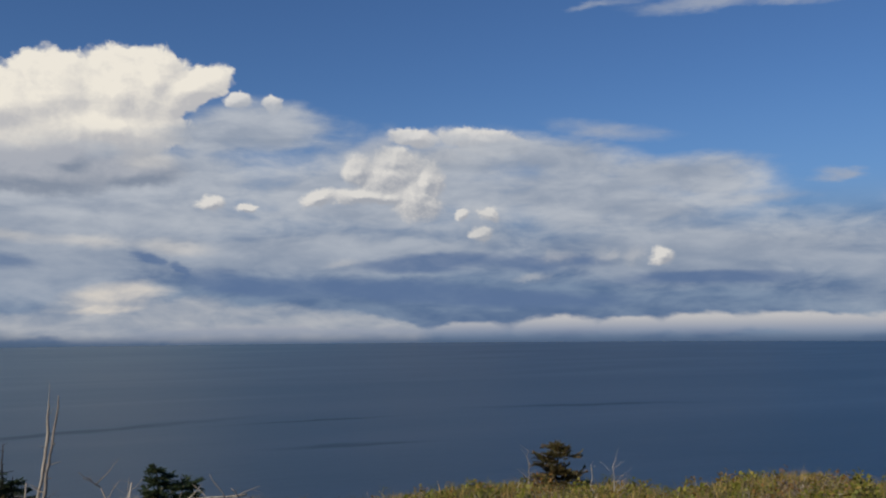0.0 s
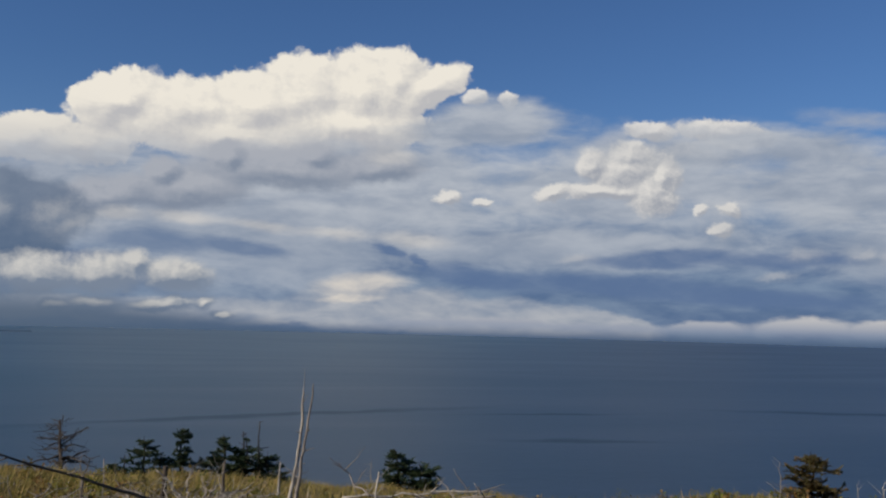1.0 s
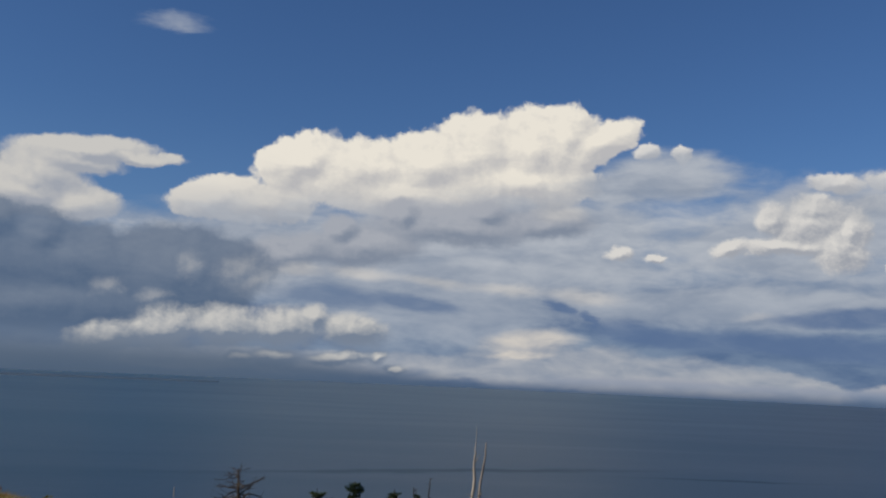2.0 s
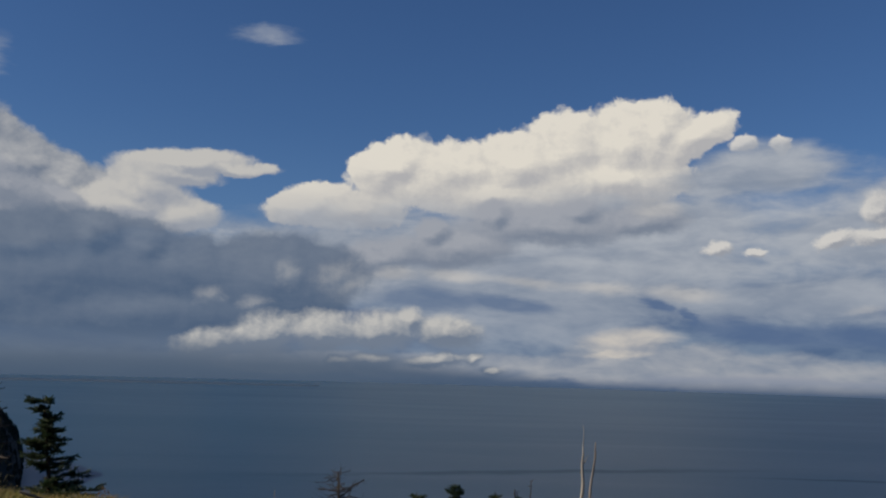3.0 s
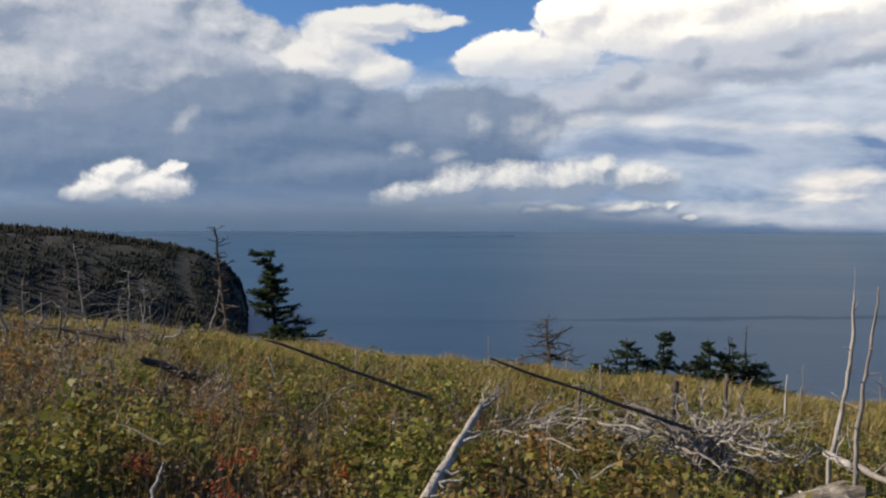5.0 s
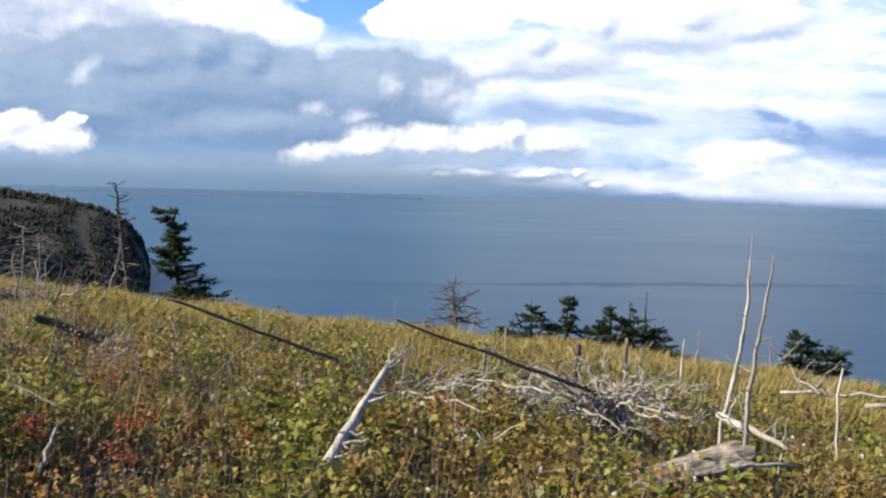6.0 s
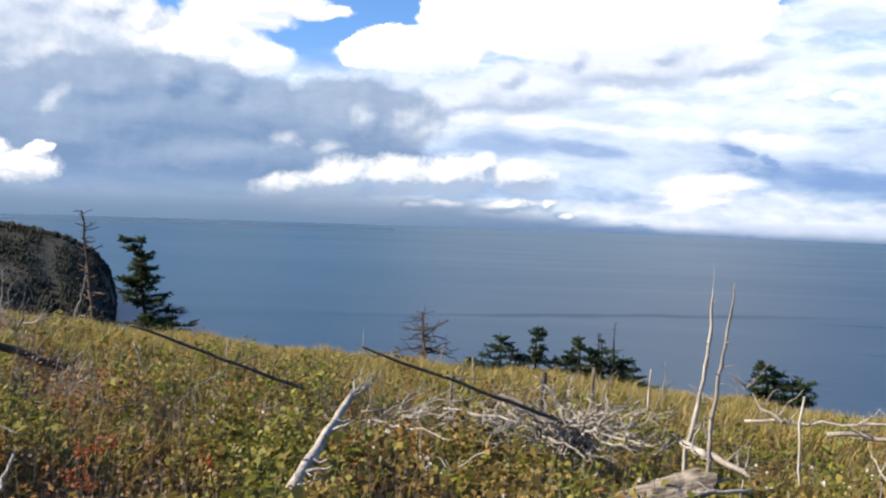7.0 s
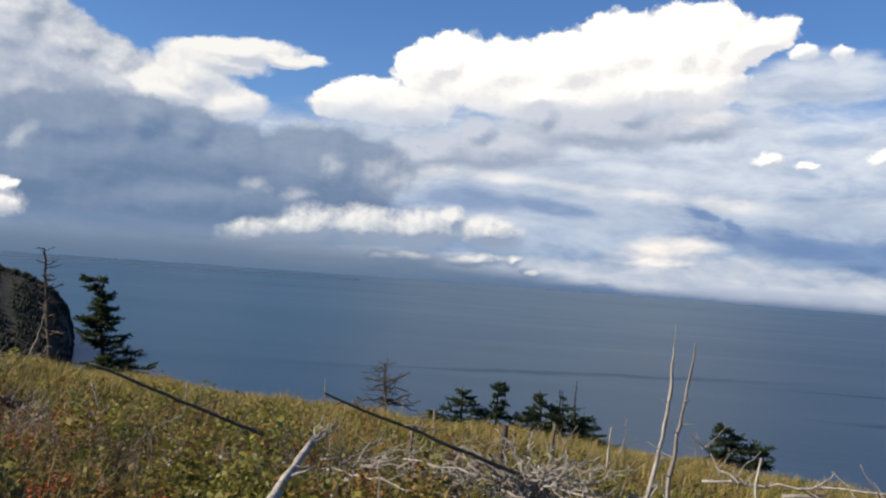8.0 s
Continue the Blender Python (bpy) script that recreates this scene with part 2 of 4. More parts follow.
# small crisp heads behind the sheet
cov, lit, a = heaped(peek, P, 0.40, 1.5, 0.35, (-0.2, 0.25))
air = paint(air, cov, W.mix(W.line(lit, -0.2, 0.35), c(0.45, 0.45, 0.47), c(0.76, 0.73, 0.69)))
# grey outflow sheet with streaks and clear gaps
pw = frayed(P, (0.17, 0.55), (5.0, 1.9), 6.0, 0.58)
f = W.m("MULTIPLY", sheet.field(W, pw), 1.5)
col = W.mix(W.step(grain, 0.34, 0.68), c(0.272, 0.318, 0.40), c(0.495, 0.522, 0.565))
col = W.mix(W.m("MULTIPLY", W.step(el, 7.5, 2.0), 0.5), col, c(0.225, 0.287, 0.395))
air = paint(air, W.m("MULTIPLY", W.step(W.m("ADD", f, W.m("MULTIPLY", W.m("SUBTRACT", fine, 0.5), 1.3)), -0.25, 0.95), 0.95), col)
# the grey mass under the heap, the lanes of clear air, and the bright arm between them
cov, lit, a = heaped(shade, P, 0.32, 0.60, 0.50)
air = paint(air, W.m("MULTIPLY", cov, 0.88), W.mix(W.line(W.m("ADD", lit, W.m("MULTIPLY", W.m("SUBTRACT", grain, 0.5), 0.9)), -0.25, 0.35), c(0.205, 0.245, 0.322), c(0.385, 0.405, 0.455)))
pw = frayed(P, (0.22, 0.9), (3.2, 0.9), 6.0, 0.6)
air = paint(air, W.m("MULTIPLY", W.step(clear.field(W, pw), -0.25, 0.55), W.line(fine, 0.30, 0.62, 1.0, 0.75)), W.mix(W.step(u, -34.0, -14.0), c(0.150, 0.212, 0.330), c(0.105, 0.168, 0.305)))
pw = frayed(P, (0.35, 0.9), (2.2, 0.9), 6.0, 0.6)
air = paint(air, W.step(arm.field(W, pw), -0.1, 0.9, 0.0, 0.8), W.mix(W.line(fine, 0.38, 0.62), c(0.43, 0.44, 0.465), c(0.60, 0.585, 0.57)))
# blue-grey belly under the tower
cov, lit, a = heaped(dark, P, 0.34, 0.50, 0.26)
air = paint(air, W.m("MULTIPLY", cov, W.step(W.m("ADD", el, W.m("MULTIPLY", W.m("SUBTRACT", fine, 0.5), 1.6)), 0.4, 1.9, 0.25, 0.92)),
            W.mix(W.line(W.m("ADD", W.m("MULTIPLY", lit, 0.7), W.m("ADD", W.m("MULTIPLY", grain, 0.45), W.line(el, 1.5, 7.5, 0.0, 0.14))), 0.12, 0.68), c(0.090, 0.137, 0.222), c(0.192, 0.236, 0.312)))
# low grey swell and the pale lens over it
pw = frayed(P, (0.45, 1.1), (1.8, 0.8), 6.0)
a = W.m("ADD", low.field(W, pw), lumps(pw, 0.30, 0.8))
air = paint(air, W.step(a, 0.0, 0.35, 0.0, 0.9), W.mix(W.line(W.m("ADD", fine, W.line(el, 0.8, -0.6, 0.0, 0.12)), 0.38, 0.70), c(0.25, 0.298, 0.385), c(0.44, 0.455, 0.488)))
air = paint(air, W.step(lens.field(W, frayed(P, (0.5, 1.2), (1.8, 0.9), 6.0)), -0.05, 0.65, 0.0, 0.9), W.mix(W.line(fine, 0.38, 0.6), c(0.46, 0.46, 0.475), c(0.66, 0.615, 0.56)))
# white bank along the horizon
pw = frayed(P, (0.6, 1.2), (1.4, 0.8), 6.0)
f = bank.field(W, W.v("ADD", pw, (0.0, 0.22, 0.0)))
air = paint(air, W.m("MULTIPLY", W.step(f, 0.0, 0.4), W.step(el, -0.95, 0.0)), W.mix(W.step(el, -0.5, 0.8), c(0.27, 0.31, 0.40), c(0.56, 0.545, 0.54)))
# low cumulus roll and single puffs
cov, lit, a = heaped(band, P, 0.38, 1.0, 0.62, (-0.3, 0.35))
air = paint(air, cov, W.mix(W.line(W.m("ADD", lit, W.m("MULTIPLY", W.m("SUBTRACT", el, 2.2), 0.17)), -0.2, 0.38), c(0.19, 0.235, 0.312), c(0.58, 0.57, 0.55)))
cov, lit, a = heaped(puff, P, 0.42, 1.5, 0.45, (-0.2, 0.25))
air = paint(air, W.m("MULTIPLY", cov, 0.86), W.mix(W.line(lit, -0.25, 0.28), c(0.36, 0.375, 0.415), c(0.75, 0.72, 0.675)))
cov, lit, a = heaped(faint, P, 0.55, 1.3, 1.1, (-0.25, 0.3))
air = paint(air, W.m("MULTIPLY", cov, 0.40), W.mix(W.line(lit, -0.3, 0.35), c(0.27, 0.31, 0.375), c(0.54, 0.535, 0.535)))
# sea haze, deeper towards the bay
rise = W.step(u, -20.0, -40.0)
air = paint(air, W.put("ShaderNodeMapRange", (el, W.line(rise, 0.0, 1.0, -0.25, 1.9), W.line(rise, 0.0, 1.0, -1.10, -0.2), 0.0, 0.96), interpolation_type="SMOOTHSTEP", clamp=True).outputs[0],
            W.mix(W.step(u, -42.0, -15.0), W.mix(W.step(el, -1.1, 1.4), c(0.080, 0.121, 0.186), c(0.138, 0.178, 0.242)), c(0.075, 0.120, 0.205)))
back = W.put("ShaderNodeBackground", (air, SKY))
W.put("ShaderNodeOutputWorld", (back.outputs[0],))

world.cycles.sampling_method, world.cycles.sample_map_resolution = "MANUAL", 512

sun_lamp = bpy.data.lights.new("sun", "SUN")
sun_lamp.energy, sun_lamp.angle, sun_lamp.color = 5.0, radians(0.6), (1.0, 0.87, 0.68)
sun_ob = new("sun", sun_lamp)
sun_way = Vector((-math.sin(radians(SUN_AZ)) * math.cos(radians(SUN_EL)), math.cos(radians(SUN_AZ)) * math.cos(radians(SUN_EL)), math.sin(radians(SUN_EL))))
sun_ob.matrix_world = look(sun_way * 50, (0, 0, 0))

# ---------------- materials ----------------
def material(name):
    mat = bpy.data.materials.new(name)
    mat.use_nodes = True
    T = Tree(mat.node_tree)
    shader = mat.node_tree.nodes["Principled BSDF"]

    def join(key, v):
        if isinstance(v, bpy.types.NodeSocket):
            mat.node_tree.links.new(v, shader.inputs[key])
        else:
            shader.inputs[key].default_value = v
    return mat, T, join


def bumped(T, h, strength, dist):
    return T.put("ShaderNodeBump", {"Strength": strength, "Distance": dist, "Height": h}).outputs[0]


def where(T):
    return T.put("ShaderNodeNewGeometry").outputs["Position"]


def island(T):
    return T.put("ShaderNodeNewGeometry").outputs["Random Per Island"]


def make_soil():
    mat, T, join = material("soil_and_moss")
    p = where(T)
    n = T.noise(p, 1.3, 6).outputs[0]
    g = T.noise(p, 22, 4).outputs[0]
    col = T.ramp(n, ((0.3, (0.05, 0.05, 0.018)), (0.5, (0.095, 0.095, 0.03)), (0.7, (0.15, 0.12, 0.05))))
    col = T.mix(T.line(g, 0.35, 0.7, 0.0, 0.7), col, (0.06, 0.06, 0.022))
    join("Base Color", col), join("Roughness", 0.95), join("Normal", bumped(T, g, 0.8, 0.05))
    return mat


def make_leafy(name, stops, rough=0.6, patch=0.6, patch_size=0.55, patch_cols=((0.10, 0.10, 0.02), (0.13, 0.07, 0.02))):
    """Leaves: a hue for each leaf, shifted from patch to patch, a little light let through."""
    mat, T, join = material(name)
    r = island(T)
    n = T.noise(where(T), patch_size, 4).outputs[0]
    col = T.ramp(r, stops)
    col = T.mix(T.line(n, 0.42, 0.66, 0.0, patch), col, T.mix(r, patch_cols[0], patch_cols[1]))
    join("Base Color", col), join("Roughness", rough), join("Specular IOR Level", 0.3)
    nodes = mat.node_tree.nodes
    thin = T.put("ShaderNodeBsdfTranslucent", (col,))
    both = T.put("ShaderNodeMixShader", (0.38, nodes["Principled BSDF"].outputs[0], thin.outputs[0]))
    mat.node_tree.links.new(both.outputs[0], nodes["Material Output"].inputs[0])
    return mat


def make_bark(name, stops, scale=1.0, rough=0.9):
    mat, T, join = material(name)
    p = T.put("ShaderNodeTexCoord").outputs["Object"]
    q = T.v("MULTIPLY", p, (38 * scale, 38 * scale, 5 * scale))
    g = T.noise(q, 1.0, 6, 0.65, 0.4).outputs[0]
    s = T.noise(p, 3.5 * scale, 4).outputs[0]
    col = T.ramp(T.m("ADD", T.m("MULTIPLY", g, 0.6), T.m("MULTIPLY", s, 0.4)), stops)
    join("Base Color", col), join("Roughness", rough), join("Specular IOR Level", 0.15), join("Normal", bumped(T, g, 0.7, 0.01))
    return mat


def make_sea():
    mat, T, join = material("sea_water")
    p = where(T)
    turned = T.put("ShaderNodeMapping", {"Vector": p, "Rotation": (0, 0, radians(-28))}).outputs[0]
    swell = T.noise(T.v("MULTIPLY", turned, (0.020, 0.045, 1)), 1.0, 5, 0.6, 0.3).outputs[0]
    ripple = T.noise(T.v("MULTIPLY", turned, (0.12, 0.22, 1)), 1.0, 4, 0.6).outputs[0]
    slick = T.noise(T.v("MULTIPLY", turned, (0.0016, 0.0050, 1)), 1.0, 4, 0.5, 0.8).outputs[0]
    h = T.m("ADD", T.m("MULTIPLY", swell, 0.6), T.m("MULTIPLY", ripple, 0.4))
    # less cloud reflection and haze to the right, painted as darker blue; calm current lines
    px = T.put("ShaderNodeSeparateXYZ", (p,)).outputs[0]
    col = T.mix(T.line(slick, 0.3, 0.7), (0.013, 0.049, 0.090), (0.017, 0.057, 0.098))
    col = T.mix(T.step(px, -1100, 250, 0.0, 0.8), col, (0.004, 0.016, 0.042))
    fray = T.v("ADD", p, T.v("MULTIPLY", T.v("SUBTRACT", T.noise(p, 0.012, 4).outputs["Color"], (0.5, 0.5, 0.5)), (60, 60, 0)))
    calm = None
    for x, y, turn, half, wide in ((-351, 767, 48.6, 300, 20), (-70, 715, 20, 70, 15), (-120, 900, 30, 110, 12), (160, 1050, 10, 160, 16)):
        q = T.put("ShaderNodeMapping", {"Vector": fray, "Location": (x, y, SEA_Z), "Rotation": (0, 0, radians(turn)), "Scale": (half, wide, 500)}, vector_type="TEXTURE").outputs[0]
        lane = T.step(T.v("LENGTH", q), 1.2, 0.3)
        calm = lane if calm is None else T.m("MAXIMUM", calm, lane)
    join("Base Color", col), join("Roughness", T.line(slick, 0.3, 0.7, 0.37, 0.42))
    join("IOR", 1.33), join("Specular Tint", (0.50, 0.79, 0.97, 1.0))
    gloss = T.m("MULTIPLY", T.line(slick, 0.3, 0.7, 0.93, 1.0), T.line(calm, 0.0, 1.0, 1.0, 0.15))
    join("Specular IOR Level", gloss)
    far = T.line(T.v("LENGTH", p), 300, 2500, 0.24, 0.05)
    join("Normal", bumped(T, h, far, 2.0))
    return mat


def make_slab(turn):
    """Grey split wood with its grain along the log."""
    mat, T, join = material("split_wood")
    p = T.put("ShaderNodeMapping", {"Vector": T.put("ShaderNodeTexCoord").outputs["Object"], "Rotation": (0, 0, -turn)}).outputs[0]
    g = T.noise(T.v("MULTIPLY", p, (4, 60, 60)), 1.0, 6, 0.65, 0.5).outputs[0]
    s = T.noise(p, 6, 4).outputs[0]
    col = T.ramp(T.m("ADD", T.m("MULTIPLY", g, 0.65), T.m("MULTIPLY", s, 0.35)), ((0.38, (0.035, 0.028, 0.02)), (0.5, (0.16, 0.13, 0.095)), (0.62, (0.38, 0.33, 0.26))))
    join("Base Color", col), join("Roughness", 0.9), join("Normal", bumped(T, g, 0.9, 0.015))
    return mat


def make_cliff():
    """Far wooded slope: dark scrub and brown dead growth, bare rock where it is steep."""
    mat, T, join = material("wooded_cliff")
    p = where(T)
    g = T.noise(T.v("MULTIPLY", p, (0.05, 0.05, 0.16)), 1.0, 7, 0.65, 0.4).outputs[0]
    q = T.noise(p, 0.30, 5, 0.7).outputs[0]
    s = T.noise(p, 0.020, 4).outputs[0]
    rock = T.ramp(g, ((0.3, (0.022, 0.021, 0.022)), (0.5, (0.038, 0.034, 0.032)), (0.75, (0.062, 0.053, 0.047))))
    wood = T.mix(T.line(q, 0.35, 0.65), (0.010, 0.013, 0.010), (0.020, 0.023, 0.016))
    wood = T.mix(T.step(s, 0.50, 0.62, 0.0, 0.7), wood, T.mix(q, (0.018, 0.015, 0.013), (0.034, 0.026, 0.021)))
    up = T.put("ShaderNodeSeparateXYZ", (T.put("ShaderNodeNewGeometry").outputs["Normal"],)).outputs[2]
    col = T.mix(T.step(up, 0.10, 0.30), rock, wood)
    join("Base Color", col), join("Roughness", 0.95), join("Normal", bumped(T, q, 0.8, 1.5))
    return mat


SEA_Z = EYE - 88.0
SOIL, SEA, CLIFF = make_soil(), make_sea(), make_cliff()
# the blue is distance haze, put into the land's own colour
FARLAND = make_bark("far_land_haze_tint", ((0.3, (0.050, 0.080, 0.125)), (0.7, (0.062, 0.094, 0.140))), 0.01)
SHRUB = make_leafy("shrub_leaves", ((0.0, (0.099, 0.102, 0.019)), (0.4, (0.158, 0.164, 0.027)), (0.75, (0.218, 0.205, 0.038)),
                                    (0.93, (0.277, 0.229, 0.053)), (1.0, (0.264, 0.149, 0.047))))
OLIVE = make_leafy("olive_leaves", ((0.0, (0.112, 0.078, 0.023)), (0.5, (0.198, 0.141, 0.040)), (1.0, (0.290, 0.202, 0.063))), 0.6, 0.3, 1.2)
LIME = make_leafy("fresh_leaves", ((0.0, (0.085, 0.102, 0.018)), (0.5, (0.150, 0.168, 0.026)), (1.0, (0.260, 0.246, 0.050))), 0.5, 0.2, 1.2)
GRASS = make_leafy("grass_blades", ((0.0, (0.090, 0.103, 0.021)), (0.4, (0.157, 0.157, 0.033)), (0.7, (0.291, 0.221, 0.071)),
                                    (1.0, (0.448, 0.324, 0.123))), 0.7, 0.6, 0.55, ((0.190, 0.157, 0.043), (0.336, 0.243, 0.085)))
HEATH = make_leafy("heath_twigs", ((0.0, (0.161, 0.138, 0.121)), (0.5, (0.253, 0.218, 0.198)), (1.0, (0.345, 0.276, 0.220))), 0.8, 0.5, 0.55,
                   ((0.184, 0.103, 0.055), (0.253, 0.172, 0.099)))
STRAW = make_leafy("straw_stalks", ((0.0, (0.20, 0.16, 0.06)), (0.5, (0.36, 0.27, 0.12)), (1.0, (0.48, 0.36, 0.20))), 0.7, 0.0)
RUST = make_leafy("rusty_leaves", ((0.0, (0.125, 0.056, 0.020)), (0.5, (0.225, 0.106, 0.033)), (1.0, (0.325, 0.188, 0.061))), 0.7, 0.3)
RED = make_leafy("red_leaves", ((0.0, (0.14, 0.028, 0.010)), (0.5, (0.34, 0.060, 0.016)), (1.0, (0.42, 0.14, 0.035))), 0.6, 0.0)
BLOOM = make_leafy("pale_petals", ((0.0, (0.65, 0.62, 0.55)), (1.0, (0.8, 0.78, 0.72))), 0.7, 0.0)
NEEDLE = make_leafy("spruce_needles", ((0.0, (0.016, 0.032, 0.018)), (0.5, (0.035, 0.061, 0.028)), (0.85, (0.068, 0.098, 0.042)), (1.0, (0.135, 0.122, 0.070))),
                    0.55, 0.35, 0.55, ((0.027, 0.049, 0.025), (0.068, 0.073, 0.042)))
BROWN_NEEDLE = make_leafy("browned_needles", ((0.0, (0.05, 0.055, 0.02)), (0.5, (0.10, 0.085, 0.035)), (1.0, (0.16, 0.11, 0.06))), 0.7, 0.3)
# base colour lifted a little to stand in for haze over 800 m
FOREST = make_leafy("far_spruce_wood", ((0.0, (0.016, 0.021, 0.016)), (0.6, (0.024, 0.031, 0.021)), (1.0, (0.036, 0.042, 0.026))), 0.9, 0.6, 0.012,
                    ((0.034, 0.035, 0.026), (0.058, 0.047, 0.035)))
PALE = make_bark("weathered_wood", ((0.28, (0.088, 0.077, 0.066)), (0.48, (0.275, 0.254, 0.228)), (0.72, (0.506, 0.475, 0.432))))
GREY = make_bark("grey_dead_wood", ((0.25, (0.07, 0.06, 0.055)), (0.5, (0.19, 0.17, 0.155)), (0.75, (0.36, 0.33, 0.30))))
BROWN = make_bark("brown_bark", ((0.25, (0.04, 0.033, 0.028)), (0.5, (0.10, 0.085, 0.07)), (0.75, (0.20, 0.175, 0.15))))
DARK = make_bark("dark_bark", ((0.25, (0.022, 0.018, 0.016)), (0.5, (0.055, 0.045, 0.038)), (0.75, (0.12, 0.10, 0.085))))


# ---------------- land and sea ----------------
BROW_AZ = (-180, -90, -60, -30, -22, -18.5, -16, -13, -7, -1.5, 2, 6, 14, 22, 38, 48, 60, 75, 110, 180)
BROW_DEP = (7.0, 7.0, 7.6, 8.7, 9.1, 9.4, 10.2, 9.9, 10.0, 10.2, 10.85, 11.0, 10.75, 10.2, 9.1, 8.2, 6.5, 5.0, 4.0, 7.0)
BROW_R = (16, 16, 17, 18, 18.5, 19, 19, 19, 19.5, 20, 20, 20.5, 21.5, 24, 27, 29, 30, 32, 34, 16)
COVER = 0.45                        # mean height of the low growth


def brow(az):
    return np.interp(az, BROW_AZ, BROW_R), np.interp(az, BROW_AZ, BROW_DEP)


def ground_z(x, y):
    """Height of the bare ground: a convex headland top that rolls over a brow and falls to the sea; flat moor inland."""
    x, y = np.asarray(x, float), np.asarray(y, float)
    r, az = np.hypot(x, y), np.degrees(np.arctan2(-x, y))
    rb, dep = brow(az)
    k = 0.0012
    s = (rb * np.tan(np.radians(dep)) - 1.0 - k * rb * rb) / rb
    q = np.minimum(r, rb)
    z = EYE - 1.0 - COVER - s * q - k * q * q
    over = np.maximum(r - rb, 0)
    fall = (s + 2 * k * rb) * over + 0.02 * over ** 2
    fall = np.where(over > 20, (s + 2 * k * rb) * 20 + 8 + (over - 20) * 1.1, fall)
    sea_side = np.clip((115 - np.abs(az - 22)) / 25, 0, 1)
    inland = 0.2 - 0.01 * np.minimum(r, 300)
    z = np.where(sea_side > 0, (z - fall) * sea_side + inland * (1 - sea_side), inland)
    rough = 0.10 * np.sin(1.7 * x + 0.6 * y) * np.sin(1.1 * y - 0.4 * x) + 0.05 * np.sin(4.1 * x - 2.2 * y + 1) * np.sin(3.3 * y + 0.5)
    return np.maximum(z + rough * np.clip(r / 4, 0, 1), SEA_Z - 6)


def out(az, r):
    """Distance from the origin of something r metres off from where the walker ends up standing."""
    return r * 0.985 + 0.54 * math.sin(radians(az)) + 0.17 * math.cos(radians(az))


def spot(az, r, up=0.0):
    r = out(az, r)
    x, y = -math.sin(radians(az)) * r, math.cos(radians(az)) * r
    return Vector((x, y, float(ground_z(x, y)) + up))


def sight(az, elev, r):
    """The point r metres out in that direction from the eye."""
    r = out(az, r)
    return Vector((-math.sin(radians(az)) * r, math.cos(radians(az)) * r, EYE + r * math.tan(radians(elev))))


def mesh_from(name, verts, faces, mat, smooth=False):
    me = bpy.data.meshes.new(name)
    me.from_pydata([tuple(v) for v in verts], [], faces)
    me.materials.append(mat)
    if smooth:
        me.polygons.foreach_set("use_smooth", [True] * len(me.polygons))
    me.update()
    return me


def ring_sheet(name, radii, n, height, mat):
    ang = np.linspace(0, 2 * math.pi, n, endpoint=False)
    verts = [(0.0, 0.0, float(height(0.0, 0.0)))]
    for r in radii:
        xs, ys = -np.sin(ang) * r, np.cos(ang) * r
        verts += list(zip(xs.tolist(), ys.tolist(), np.broadcast_to(height(xs, ys), xs.shape).tolist()))
    faces = [(0, 1 + i, 1 + (i + 1) % n) for i in range(n)]
    for k in range(len(radii) - 1):
        a, b = 1 + k * n, 1 + (k + 1) * n
        faces += [(a + i, b + i, b + (i + 1) % n, a + (i + 1) % n) for i in range(n)]
    return new(name, mesh_from(name, verts, faces, mat, True))


radii = list(np.arange(0.5, 36, 0.4)) + list(np.geomspace(37, 4950, 60))
tagged(ring_sheet("ground", radii, 300, ground_z, SOIL), "mossy brown heath ground rolling over to the sea", "ground", kind="structure")
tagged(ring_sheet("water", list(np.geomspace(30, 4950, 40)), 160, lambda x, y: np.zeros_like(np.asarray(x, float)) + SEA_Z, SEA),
       "dark blue open sea with faint ripples", "sea", kind="structure")


# wooded headland with a blunt cliff end, some 800 m off
def headland_top(az):
    return np.interp(az, (53.3, 53.5, 53.62, 53.95, 54.8, 56.2, 58.0, 61.2, 64.0, 67.0, 80, 100), (-8.0, -7.0, -5.3, -4.15, -3.15, -2.4, -1.95, -1.4, -1.05, -0.8, 0.1, 0.4))


HEAD_R = 800.0


def headland():
    azs = np.concatenate([np.linspace(53.48, 58, 60), np.linspace(58.3, 100, 90)])
    cross = np.linspace(0, 1, 26)
    verts, faces = [], []
    for az in azs:
        top = EYE + HEAD_R * math.tan(radians(float(headland_top(az))))
        for t in cross:
            # near foot at the water, ridge, then level land behind
            r = HEAD_R - 150 + 150 * min(t / 0.7, 1) + 500 * max((t - 0.7) / 0.3, 0)
            h = SEA_Z - 3 + (top - SEA_Z + 3) * (math.sin(min(t / 0.7, 1) * math.pi / 2) ** 0.8)
            rag = noise.fractal(Vector((az * 0.6, t * 6, 3.0)), 1.0, 2.0, 5)
            r += rag * 12 * (1 - t)
            h -= 70 * max((t - 0.7) / 0.3, 0)
            h += rag * 3 * min(1, 2 * (1 - t)) if t > 0 else 0
            verts.append((-math.sin(radians(az)) * r, math.cos(radians(az)) * r, h))
    n = len(cross)
    for i in range(len(azs) - 1):
        for j in range(n - 1):
            faces.append((i * n + j, i * n + j + 1, (i + 1) * n + j + 1, (i + 1) * n + j))
    faces.append(tuple(range(n - 1, -1, -1)))
    ob = new("headland", mesh_from("headland", verts, faces, CLIFF, True))
    return tagged(ob, "dark cliff headland with a blunt end above the sea", "headland", kind="structure")


headland()


